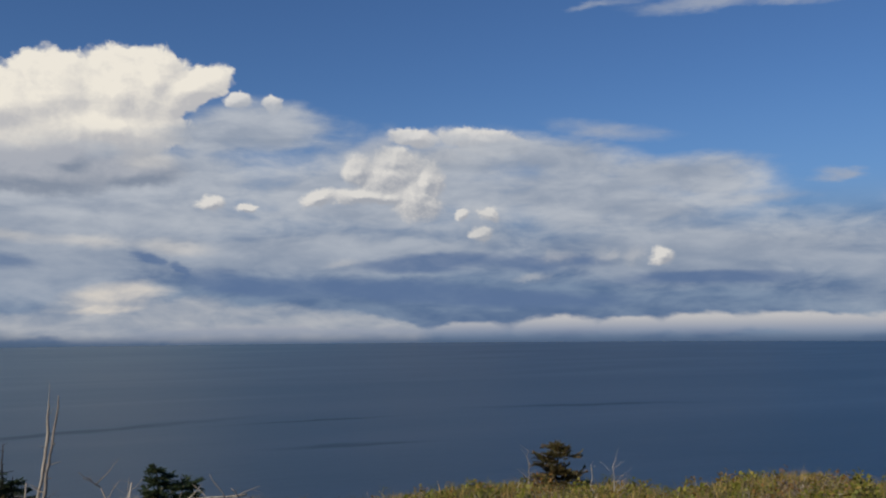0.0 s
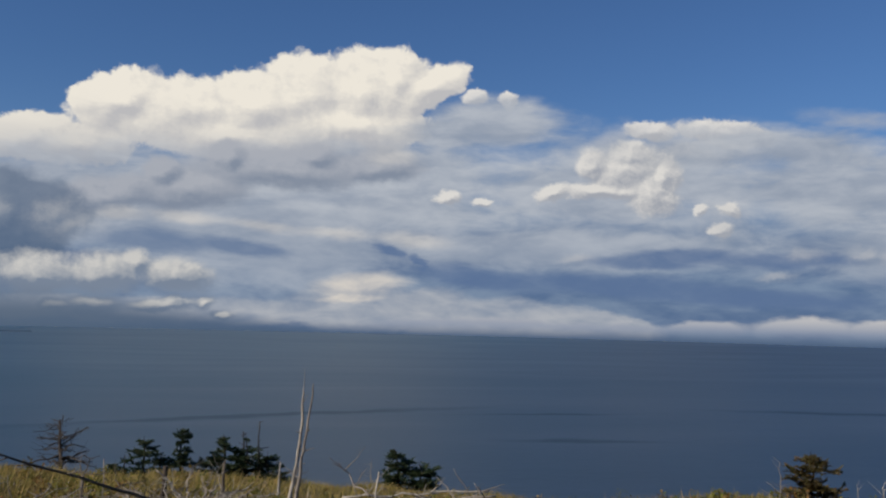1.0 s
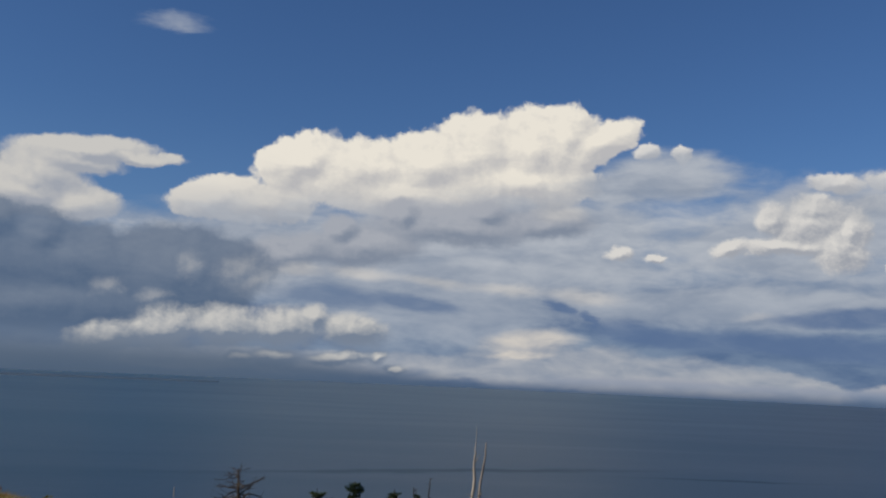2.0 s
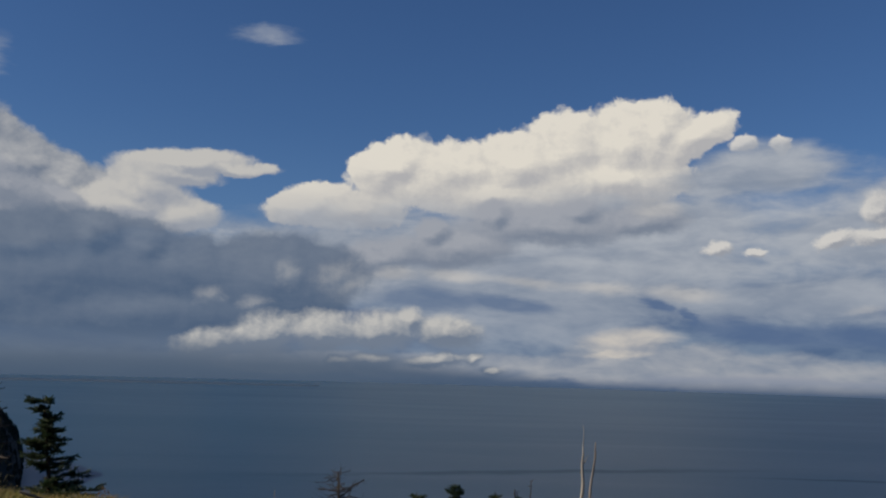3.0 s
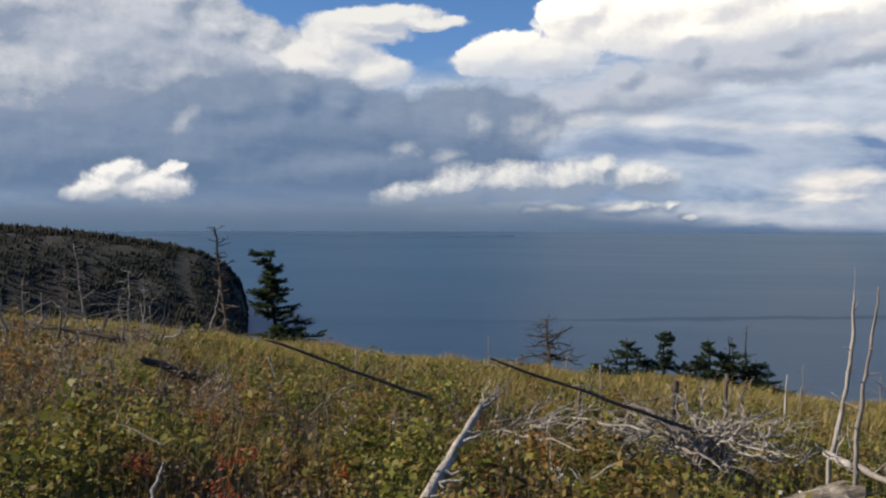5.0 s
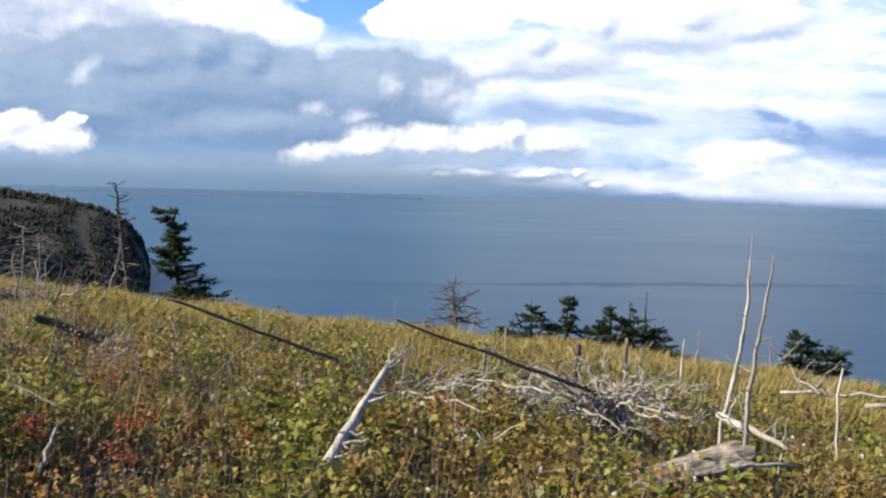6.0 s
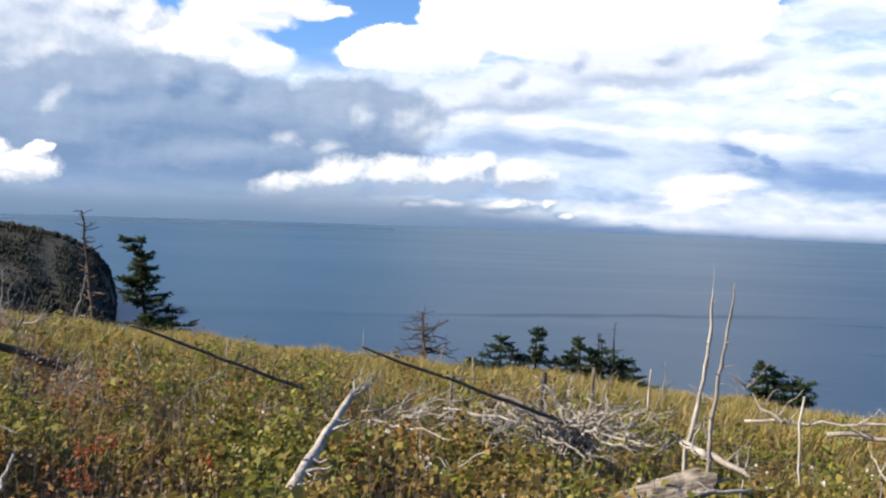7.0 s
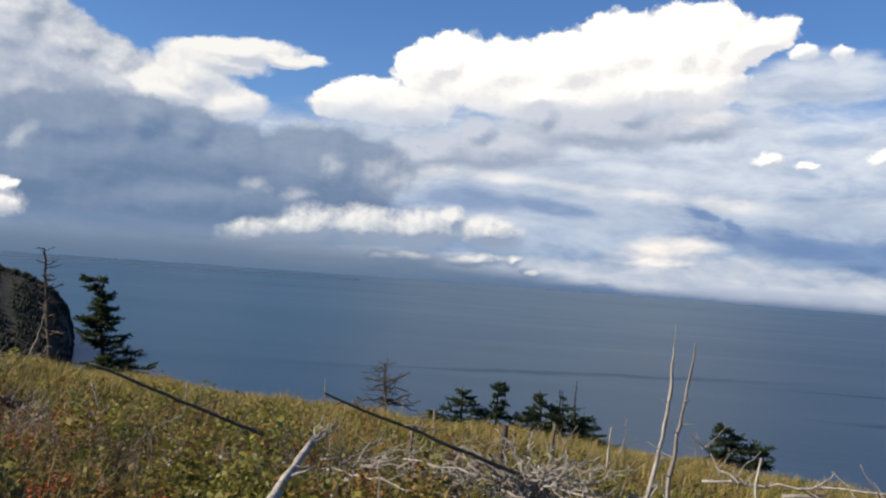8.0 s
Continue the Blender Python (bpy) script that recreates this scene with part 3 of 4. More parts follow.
def headland_wood():
    rng = np.random.default_rng(5)
    verts, faces = [], []
    for _ in range(26000):
        az = 53.55 + 26 * rng.random() ** 1.3
        t = 0.06 + 0.94 * rng.random()
        r = HEAD_R - 150 + 150 * min(t / 0.7, 1) + 120 * max((t - 0.7) / 0.3, 0)
        clump = noise.noise(Vector((az * 0.9, t * 7.0, 1.0)))
        if t < 0.56 and (clump < rng.uniform(-0.5, 0.15) or rng.random() < 0.6):
            continue
        if az < 54.5 and rng.random() < 0.7 and t < 0.5:
            continue
        top = EYE + HEAD_R * math.tan(radians(float(headland_top(az))))
        drop = 17 * max((t - 0.7) / 0.3, 0)
        h = SEA_Z - drop + (top - SEA_Z) * (math.sin(min(t / 0.7, 1) * math.pi / 2) ** 0.8)
        x, y = -math.sin(radians(az)) * r, math.cos(radians(az)) * r
        big_one = 0.45 + 0.55 * rng.random() ** 2
        low = 1.0 if t > 0.6 else 0.5
        hh, w = rng.uniform(3.0, 6.5) * big_one * low, rng.uniform(1.0, 2.2) * big_one * (0.4 + 0.6 * low)
        base = len(verts)
        k = 5
        tw = rng.random() * 6
        for lev, (zz, ww) in enumerate(((-1.5, 1.0), (hh * 0.45, 0.75))):
            for i in range(k):
                a = tw + 2 * math.pi * i / k + lev * 0.5
                q = w * ww * rng.uniform(0.7, 1.2)
                verts.append((x + q * math.cos(a), y + q * math.sin(a), h + zz * rng.uniform(0.8, 1.2)))
        verts.append((x, y, h + hh))
        for i in range(k):
            j = (i + 1) % k
            faces.append((base + i, base + j, base + k + j, base + k + i))
            faces.append((base + k + i, base + k + j, base + 2 * k))
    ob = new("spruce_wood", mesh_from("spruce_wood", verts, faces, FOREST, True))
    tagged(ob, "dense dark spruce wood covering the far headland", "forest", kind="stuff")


headland_wood()


def far_shore():
    """A low strip of land on the horizon, its haze painted into the base colour."""
    verts, faces = [], []
    n = 60
    for i in range(n + 1):
        az = 60 - 22.5 * i / n
        h = (0.6 + 2.4 * abs(noise.fractal(Vector((az * 0.25, 2.0, 0)), 1.0, 2.0, 4))) * min(1, 2.5 * (1 - i / n)) + 0.5
        for r, z in ((3800, SEA_Z - 1), (3830, SEA_Z + h), (4050, SEA_Z + h), (4080, SEA_Z - 1)):
            verts.append((-math.sin(radians(az)) * r, math.cos(radians(az)) * r, z))
    for i in range(n):
        for j in range(3):
            faces.append((i * 4 + j, i * 4 + j + 1, i * 4 + j + 5, i * 4 + j + 4))
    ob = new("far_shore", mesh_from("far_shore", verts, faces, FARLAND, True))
    tagged(ob, "low strip of far land in the bay, haze tinted into its colour", "coast", kind="structure")


far_shore()

# ---------------- builders ----------------
class Mesh:
    """Collects vertices and faces of one part."""

    def __init__(self):
        self.v, self.f = [], []

    def tube(self, pts, radii, sides=7, rng=None, rag=0.0):
        """A tapered, slightly uneven limb along pts."""
        pts = [Vector(p) for p in pts]
        base = len(self.v)
        for i, (p, r) in enumerate(zip(pts, radii)):
            d = (pts[min(i + 1, len(pts) - 1)] - pts[max(i - 1, 0)]).normalized()
            a = d.cross(Vector((0.31, 0.17, 0.93)) if abs(d.z) < 0.9 else Vector((1, 0, 0))).normalized()
            b = d.cross(a)
            for k in range(sides):
                t = 2 * math.pi * k / sides
                q = r * (1 + (rng.uniform(-rag, rag) if rng else 0))
                self.v.append(p + (a * math.cos(t) + b * math.sin(t)) * q)
        for i in range(len(pts) - 1):
            for k in range(sides):
                m = (k + 1) % sides
                self.f.append((base + i * sides + k, base + i * sides + m, base + (i + 1) * sides + m, base + (i + 1) * sides + k))
        self.f.append(tuple(base + k for k in reversed(range(sides))))
        e = base + (len(pts) - 1) * sides
        self.f.append(tuple(e + k for k in range(sides)))
        return self

    def blade(self, p, d, side, length, width):
        """A small pointed leaf or needle tuft from p along d."""
        b = len(self.v)
        self.v += [p, p + d * (length * 0.45) + side * width, p + d * length, p + d * (length * 0.45) - side * width]
        self.f.append((b, b + 1, b + 2, b + 3))


def thing(name, base, label, category, group=""):
    ob = new(name)
    ob.empty_display_size = 0.1
    ob.matrix_world = Matrix.Translation(base)
    return tagged(ob, label, category, group)


def part(name, m, mat, parent, label="", smooth=True):
    """One mesh object under a thing; m holds world places."""
    base = parent.matrix_world.translation if parent.type == "EMPTY" else parent.parent.matrix_world.translation
    ob = new(name, mesh_from(name, [Vector(v) - base for v in m.v], m.f, mat, smooth))
    ob.parent = parent
    return tagged(ob, label)


def crooked(a, b, n, wob, rng, sag=0.0):
    a, b = Vector(a), Vector(b)
    out = []
    for i in range(n + 1):
        t = i / n
        w = wob * (1 if 0 < i else 0)
        out.append(a.lerp(b, t) + Vector((rng.uniform(-w, w), rng.uniform(-w, w), rng.uniform(-w, w) - sag * math.sin(math.pi * t))))
    return out


def taper(r0, r1, n, power=1.0):
    return [r0 + (r1 - r0) * (i / n) ** power for i in range(n + 1)]


def limb(thing_ob, name, a, b, r0, r1, mat, rng, n=6, wob=0.02, sag=0.0, twigs=0, twig_len=0.2, label="", sides=7):
    """A branch with a few side twigs, as one part."""
    m = Mesh()
    pts = crooked(a, b, n, wob, rng, sag)
    m.tube(pts, taper(r0, r1, n), sides, rng, 0.12)
    along = (Vector(b) - Vector(a)).normalized()
    kids = []
    for _ in range(twigs):
        i = rng.randint(max(1, n // 4), n - 1)
        d = (along * rng.uniform(0.2, 0.8) + Vector((rng.uniform(-1, 1), rng.uniform(-1, 1), rng.uniform(-0.6, 0.9)))).normalized()
        L = twig_len * rng.uniform(0.4, 1.3)
        q = taper(r0, r1, n)[i] * 0.5
        kids.append(Mesh().tube(crooked(pts[i], pts[i] + d * L, 4, L * 0.06, rng), taper(q, q * 0.25, 4), 5))
    ob = part(name, m, mat, thing_ob, label)
    for kid in kids:
        part("twig", kid, mat, ob)
    return ob, pts


def bare_tree(name, az, r, foot, head, rad, mat, label, category="dead tree", seed=1, branches=14, spread=0.6, lean=None, low=0.35, twigs=3, group="", up=0.25, wob=0.03):
    """A dead tree: foot and head are angles of height from the eye, at az (foot) and lean (head)."""
    rng = random.Random(seed)
    a = spot(az, r, -0.1)
    top = sight(lean if lean is not None else az, head, r)
    t = thing(name, a, label, category, group)
    m = Mesh()
    n = 10
    pts = crooked(a, top, n, wob, rng)
    rr = taper(rad, rad * 0.22, n, 0.9)
    m.tube(pts, rr, 8, rng, 0.1)
    part("trunk", m, mat, t)
    H = (top - a).length
    for k in range(branches):
        f = low + (1 - low) * (k + rng.random()) / branches
        i = min(n - 1, int(f * n))
        p = pts[i].lerp(pts[i + 1], f * n - i)
        an = rng.uniform(0, 2 * math.pi)
        L = spread * (1.15 - f * 0.75) * rng.uniform(0.45, 1.2)
        d = Vector((math.cos(an), math.sin(an), up + rng.uniform(-0.35, 0.35)))
        limb(t, "branch", p, p + d * L, rr[i] * 0.5, rr[i] * 0.2, mat, rng, 5, L * 0.05, 0.0, twigs, L * 0.4, sides=5)
    return t


def needles(m, a, b, rng, per_m, size, droop=0.3, flat=0.55):
    """Needle tufts along a branchlet."""
    a, b = Vector(a), Vector(b)
    d = (b - a)
    L = d.length
    d.normalize()
    for _ in range(max(3, int(per_m * L))):
        t = rng.random() ** 0.8
        p = a.lerp(b, t)
        s = d.cross(Vector((0, 0, 1)))
        s = s.normalized() if s.length > 0.01 else Vector((1, 0, 0))
        w = (d * rng.uniform(0.4, 1.0) + s * rng.choice((-1, 1)) * rng.uniform(0.2, 1.0) + Vector((0, 0, rng.uniform(-droop, flat)))).normalized()
        m.blade(p, w, w.cross(Vector((rng.uniform(-1, 1), rng.uniform(-1, 1), 1))).normalized(), size * rng.uniform(0.5, 1.3), size * 0.16)


def spruce(az, r, base_el, top_el, half, label, seed, needle, lean=0.0, wind=0.0, wind_az=0.0, tiers=16, dense=1.0, bare_top=0.0, group="wind-shaped spruces", category="spruce", flag=None):
    """A stunted spruce: trunk, and a crown of branches with needle tufts; wind thins one side."""
    rng = random.Random(seed)
    foot = spot(az, r, -0.15)
    foot.z = min(foot.z, EYE + r * math.tan(radians(base_el)))
    top = sight(az + lean, top_el, r)
    H = top.z - foot.z
    t = thing("spruce", foot, label, category, group)
    m = Mesh()
    n = 8
    pts = crooked(foot, top, n, 0.02 * H, rng)
    m.tube(pts, taper(0.022 * H + 0.02, 0.008, n), 7, rng, 0.1)
    crown, twig = Mesh(), m
    for k in range(tiers):
        f = 0.06 + 0.93 * (k + rng.uniform(-0.2, 0.2)) / tiers
        i = min(n - 1, int(max(f, 0) * n))
        p = pts[i].lerp(pts[i + 1], f * n - i)
        reach = half * (1 - f) ** 0.7 * rng.uniform(0.45, 1.3) + 0.07 * half
        for j in range(rng.randint(5, 8)):
            an = rng.uniform(0, 2 * math.pi)
            q = reach * rng.uniform(0.55, 1.15) * (1 + wind * math.cos(an - wind_az))
            if flag:
                q = flag(f, math.cos(an - wind_az)) * rng.uniform(0.55, 1.1) * (0.35 if k % 3 == 1 else 1.0)
            if q < 0.06 * half or (k % 4 == 1 and rng.random() < 0.55) or (f > 1 - bare_top and rng.random() < 0.6):
                continue
            tip = p + Vector((math.cos(an) * q, math.sin(an) * q, q * rng.uniform(-0.15, 0.35)))
            br = crooked(p, tip, 4, q * 0.06, rng, q * 0.08)
            twig.tube(br, taper(0.012 + 0.012 * q, 0.004, 4), 4)
            for s in range(4):
                needles(crown, br[s], br[s + 1], rng, 90 * dense, 0.11 * (0.6 + H / 4), 0.25)
            for s in range(1, 4):
                for sg in (-1, 1):
                    side = (br[s + 1] - br[s]).cross(Vector((0, 0, 1))) * sg
                    if side.length < 1e-4:
                        continue
                    e = br[s] + (side.normalized() + (tip - p).normalized() * 0.9).normalized() * q * rng.uniform(0.2, 0.45) + Vector((0, 0, rng.uniform(-0.05, 0.05)))
                    needles(crown, br[s], e, rng, 80 * dense, 0.10 * (0.6 + H / 4), 0.25)
        part("trunk", m, DARK, t)
    part("crown", crown, needle, t, smooth=False)
    return t


# ---------------- trees along the brow ----------------
def left_of(az):
    """Compass angle (maths sense) of the picture's left for something seen at az."""
    return radians(az) + math.pi


def torn(f, c):
    """Reach of the branches of a wind-torn spruce: stiff flags on the weather side (c > 0), a broad skirt on the lee."""
    lee = 0.20 + 1.75 * (1 - f) ** 1.25
    weather = 0.98 * (1.0 - 0.42 * f)
    k = 0.5 + 0.5 * c
    return weather * k + lee * (1 - k)


spruce(52.05, 33, -7.8, -2.2, 1.5, "tall wind-torn dark green spruce on the grassy brow", 3, NEEDLE, 0.7, 0.0, left_of(52), 24, 1.0, 0.0, flag=torn)
spruce(50.6, 33.5, -8.4, -6.1, 1.25, "low grey-green spruce bush beside the tall spruce", 4, NEEDLE, 0.2, 0.2, left_of(230), 8, 1.0)
spruce(31.5, 28, -9.6, -7.15, 1.05, "small dark spruce in a clump on the brow", 11, NEEDLE, 0.0, 0.1, 0, 11)
spruce(32.6, 28, -9.6, -8.3, 0.9, "small dark spruce in a clump on the brow", 12, NEEDLE, 0.0, 0.1, 0, 7)
spruce(29.3, 28, -9.8, -6.7, 0.8, "upright dark spruce with a blunt top in a clump", 13, NEEDLE, 0.15, 0.0, 0, 13, 1.2)
spruce(28.3, 28, -9.9, -8.4, 0.95, "small dark spruce in a clump on the brow", 14, NEEDLE, 0, 0.1, 0, 7)
spruce(26.7, 28, -9.9, -7.1, 1.0, "small dark spruce with a ragged top in a clump", 15, NEEDLE, 0.2, 0.1, 0, 11)
spruce(25.5, 28, -10.0, -7.0, 1.05, "small dark spruce with a thin brown top", 16, NEEDLE, 0.1, 0.1, 0, 11, 0.9, 0.2)
spruce(24.2, 28, -10.2, -8.2, 1.2, "low spreading dark spruce in a clump", 17, NEEDLE, 0.1, 0.2, left_of(204), 8)
for az_, top_, half_, seed_ in ((30.5, -8.3, 0.9, 22), (27.5, -8.2, 0.9, 23), (26.1, -8.3, 1.0, 24), (24.9, -8.3, 1.0, 25), (23.6, -8.9, 0.8, 26), (33.1, -8.7, 0.7, 27)):
    spruce(az_, 28.4, -10.2, top_, half_, "low dark spruce in a dense clump on the brow", seed_, NEEDLE, 0.1, 0.1, 0, 9, 1.2)
spruce(16.0, 26, -10.2, -7.85, 1.25, "low wind-combed dark green spruce below the brow", 18, NEEDLE, 0.45, 0.35, left_of(196), 14, 1.4)
spruce(14.6, 26, -10.3, -8.8, 1.35, "low wind-combed dark green spruce below the brow", 19, NEEDLE, 0.3, 0.3, left_of(194), 10, 1.4)
spruce(-8.75, 20, -10.6, -6.9, 0.95, "bushy olive-brown spruce on the brow", 20, BROWN_NEEDLE, 0.0, 0.0, 0, 13, 1.2)
spruce(-10.0, 20.2, -10.6, -9.0, 0.75, "low dark spruce skirt beside the bushy one", 21, NEEDLE, 0.0, 0.1, 0, 6, 1.0)

GREYS = "bare dead trees on the brow"
bare_tree("dead_tree", 54.85, 31, -7.3, -0.85, 0.11, DARK, "tall bare dead spruce with a bent-over tip", seed=31, branches=34, spread=0.75, lean=55.75, low=0.3, group=GREYS)
bare_tree("dead_tree", 56.3, 30, -7, -4.4, 0.06, GREY, "forked bleached dead tree leaning beside a taller one", seed=32, branches=7, spread=0.9, lean=55.4, low=0.2, up=0.7, group=GREYS)
bare_tree("dead_tree", 62.66, 28, -6.4, -1.75, 0.06, GREY, "tall thin bleached dead trunk with few stubs", seed=33, branches=16, spread=0.8, lean=63.35, low=0.15, twigs=1, group=GREYS)
bare_tree("dead_tree", 60.5, 28, -6.3, -3.3, 0.06, GREY, "bare grey dead tree with wide drooping branches", seed=34, branches=28, spread=1.6, low=0.15, up=-0.05, group=GREYS)
bare_tree("dead_tree", 36.05, 29, -8.6, -6.25, 0.10, DARK, "twisted bare dead tree with tangled branches", seed=35, branches=36, spread=1.7, lean=36.2, low=0.45, twigs=5, up=0.05, group=GREYS)
bare_tree("dead_tree", 24.85, 28, -9.6, -6.35, 0.055, DARK, "thin bare snag behind dark spruces", seed=36, branches=9, spread=0.4, low=0.3, group=GREYS)
bare_tree("dead_tree", 25.75, 28, -9.6, -6.9, 0.055, DARK, "thin bare snag behind dark spruces", seed=37, branches=9, spread=0.35, low=0.3, group=GREYS)
bare_tree("dead_tree", 22.5, 16, -9.8, -8.4, 0.03, GREY, "small bare twiggy dead sapling", seed=38, branches=8, spread=0.35, low=0.2, group=GREYS)
bare_tree("dead_tree", 17.9, 25, -10, -8.7, 0.03, GREY, "small bare twiggy dead sapling", seed=39, branches=9, spread=0.5, low=0.2, group=GREYS)
bare_tree("dead_tree", 35.0, 28, -9, -8.0, 0.03, GREY, "small bare twiggy dead sapling", seed=40, branches=8, spread=0.3, low=0.2, group=GREYS)
bare_tree("dead_tree", 66.0, 27, -6, -3.6, 0.05, GREY, "bare grey dead tree at the edge of the wood", seed=41, branches=12, spread=0.9, low=0.2, group=GREYS)
bare_tree("dead_tree", -7.0, 19.5, -9, -7.7, 0.02, GREY, "thin grey bare shrub beside a spruce", seed=42, branches=12, spread=0.45, low=0.1, up=0.6, group=GREYS)
bare_tree("dead_tree", -13.3, 14, -9, -8.4, 0.016, PALE, "pale thin bare twigs in the grass", seed=43, branches=10, spread=0.4, low=0.1, up=0.8, group=GREYS)
bare_tree("dead_tree", -11.9, 14, -9, -8.6, 0.014, PALE, "pale thin bare twigs in the grass", seed=44, branches=8, spread=0.3, low=0.1, up=0.8, group=GREYS)


# ---------------- dead wood on the slope ----------------
def two_poles():
    for q, line, lab, mat, seed, width in (
            (6.67, ((23.25, -13.2), (22.95, -12.0), (22.55, -10.0), (22.31, -7.98), (22.20, -6.3), (22.17, -4.88), (22.2, -4.3), (22.18, -3.0)),
             "tall thin bleached dead pole leaning slightly", PALE, 51, (0.0165, 0.015, 0.0135, 0.0125, 0.011, 0.009, 0.0032, 0.0012)),
            (5.9, ((22.47, -14.5), (22.42, -13.2), (22.36, -11.4), (22.20, -9.9), (22.03, -8.6), (21.74, -6.7), (21.60, -5.2), (21.50, -4.0)),
             "tall thin grey dead pole with snapped stubs", GREY, 52, (0.0145, 0.014, 0.0128, 0.012, 0.0105, 0.009, 0.007, 0.0035))):
        rng = random.Random(seed)
        knots = [sight(a, e, q) for a, e in line]
        t = thing("dead_pole", spot(line[0][0], q, -0.1), lab, "dead trunk", "pair of dead poles")
        m = Mesh()
        pts, rr = [spot(line[0][0], q, -0.15)], [width[0]]
        for i in range(len(knots) - 1):
            for j in range(3):
                jog = Vector((rng.uniform(-0.006, 0.006), rng.uniform(-0.006, 0.006), 0))
                pts.append(knots[i].lerp(knots[i + 1], j / 3) + jog)
                rr.append((width[i] + (width[i + 1] - width[i]) * j / 3) * rng.uniform(0.92, 1.08))
        m.tube(pts + [knots[-1]], rr + [width[-1]], 9, rng, 0.12)
        part("trunk", m, mat, t)
        for k in range(16):
            i = rng.randint(3, 15)
            an = rng.uniform(0, 6.3)
            L = rng.uniform(0.015, 0.05) if k % 5 else rng.uniform(0.08, 0.14)
            limb(t, "stub", pts[i], pts[i] + Vector((math.cos(an) * L, math.sin(an) * L, L * rng.uniform(-0.3, 0.6))), 0.006, 0.002, mat, rng, 3, 0.004, sides=5)


two_poles()


def trunk_between(name, a, b, r0, r1, mat, label, category, seed, twigs=10, wob=0.03, n=10, twig_len=0.25, group="", sag=0.0):
    """A fallen trunk from a to b with branch stubs of their own."""
    rng = random.Random(seed)
    t = thing(name, Vector(a), label, category, group)
    m = Mesh()
    pts = crooked(a, b, n, wob, rng, sag)
    rr = taper(r0, r1, n)
    m.tube(pts, rr, 10, rng, 0.10)
    part("trunk", m, mat, t)
    for _ in range(twigs):
        i = rng.randint(1, n - 1)
        d = Vector((rng.uniform(-1, 1), rng.uniform(-1, 1), rng.uniform(-0.3, 1))).normalized()
        L = twig_len * rng.uniform(0.3, 1.2)
        limb(t, "branch_stub", pts[i], pts[i] + d * L, max(rr[i] * 0.35, 0.006), 0.003, mat, rng, 4, L * 0.05, 0, 1, L * 0.4, sides=5)
    return t


trunk_between("fallen_trunk", sight(29.7, -12.2, 7.0), sight(42.2, -8.28, 5.5), 0.015, 0.007, BROWN, "long thin dark fallen trunk propped on a brush heap", "fallen tree", 61, 8, 0.006, 12, 0.25)
trunk_between("fallen_trunk", sight(44.6, -10.7, 7.5), sight(54.1, -7.14, 7.0), 0.015, 0.009, BROWN, "long thin dark fallen trunk slanting over the grass", "fallen tree", 62, 5, 0.006, 12, 0.2)
trunk_between("fallen_trunk", sight(56.96, -9.42, 9.98), sight(60.6, -8.08, 9.98), 0.045, 0.035, DARK, "short dark rotting log in the heath", "log", 63, 5, 0.02, 6, 0.2)
trunk_between("fallen_trunk", sight(61.0, -7.2, 14), sight(66.0, -5.9, 15), 0.04, 0.02, DARK, "dark fallen trunk among grey twigs", "fallen tree", 64, 7, 0.03, 8, 0.3)
trunk_between("fallen_trunk", sight(19.4, -11.4, 8.5), sight(9.5, -10.7, 8.5), 0.013, 0.009, PALE, "long bleached fallen trunk lying in shrubs", "fallen tree", 65, 12, 0.02, 12, 0.3)
trunk_between("fallen_trunk", sight(15.5, -11.7, 7.5), sight(9.0, -11.3, 7.4), 0.018, 0.010, GREY, "bleached fallen trunk with snapped branches", "fallen tree", 66, 10, 0.02, 8, 0.3)
trunk_between("fallen_trunk", sight(17.6, -11.3, 8.0), sight(19.6, -9.3, 9), 0.011, 0.003, GREY, "pale bent branch rising from the shrubs", "fallen tree", 67, 6, 0.03, 8, 0.35)
trunk_between("fallen_trunk", sight(23.5, -12.8, 6.6), sight(22.2, -13.5, 6.4), 0.022, 0.030, PALE, "short split bleached log at the foot of two poles", "log", 68, 5, 0.012, 5, 0.2)
trunk_between("fallen_trunk", sight(22.0, -13.3, 6.5), sight(19.9, -14.4, 6.1), 0.022, 0.014, GREY, "broken grey log half hidden in shrubs", "log", 78, 5, 0.015, 5, 0.2)
trunk_between("stump", spot(16.95, 7.2, -0.1), sight(16.95, -9.9, 7.2), 0.013, 0.008, PALE, "thin upright bleached stump", "stump", 69, 6, 0.02, 7, 0.10)
trunk_between("stump", spot(27.0, 12, -0.1), sight(27.04, -9.0, 12), 0.026, 0.02, BROWN, "short upright grey stump in the grass", "stump", 70, 1, 0.01, 5, 0.1)
trunk_between("stump", spot(34.3, 10, -0.1), sight(34.4, -8.7, 10), 0.010, 0.006, GREY, "thin upright bleached stump", "stump", 71, 2, 0.01, 5, 0.1)
trunk_between("stump", spot(35.7, 9.5, -0.1), sight(35.7, -9.9, 9.5), 0.020, 0.016, BROWN, "short upright grey stump in the grass", "stump", 76, 1, 0.01, 5, 0.1)
trunk_between("stump", spot(39.95, 20, -0.1), sight(39.97, -7.3, 20), 0.014, 0.008, GREY, "thin grey stake on the brow", "stump", 72, 1, 0.01, 5, 0.1)
trunk_between("stump", spot(48.3, 12, -0.1), sight(48.3, -7.9, 12), 0.009, 0.005, PALE, "thin bleached forked stick in the grass", "stick", 73, 3, 0.01, 5, 0.25)
trunk_between("stump", spot(23.7, 14, -0.1), sight(23.5, -8.95, 14), 0.03, 0.01, PALE, "pointed bleached stump on the brow", "stump", 74, 2, 0.01, 5, 0.15)
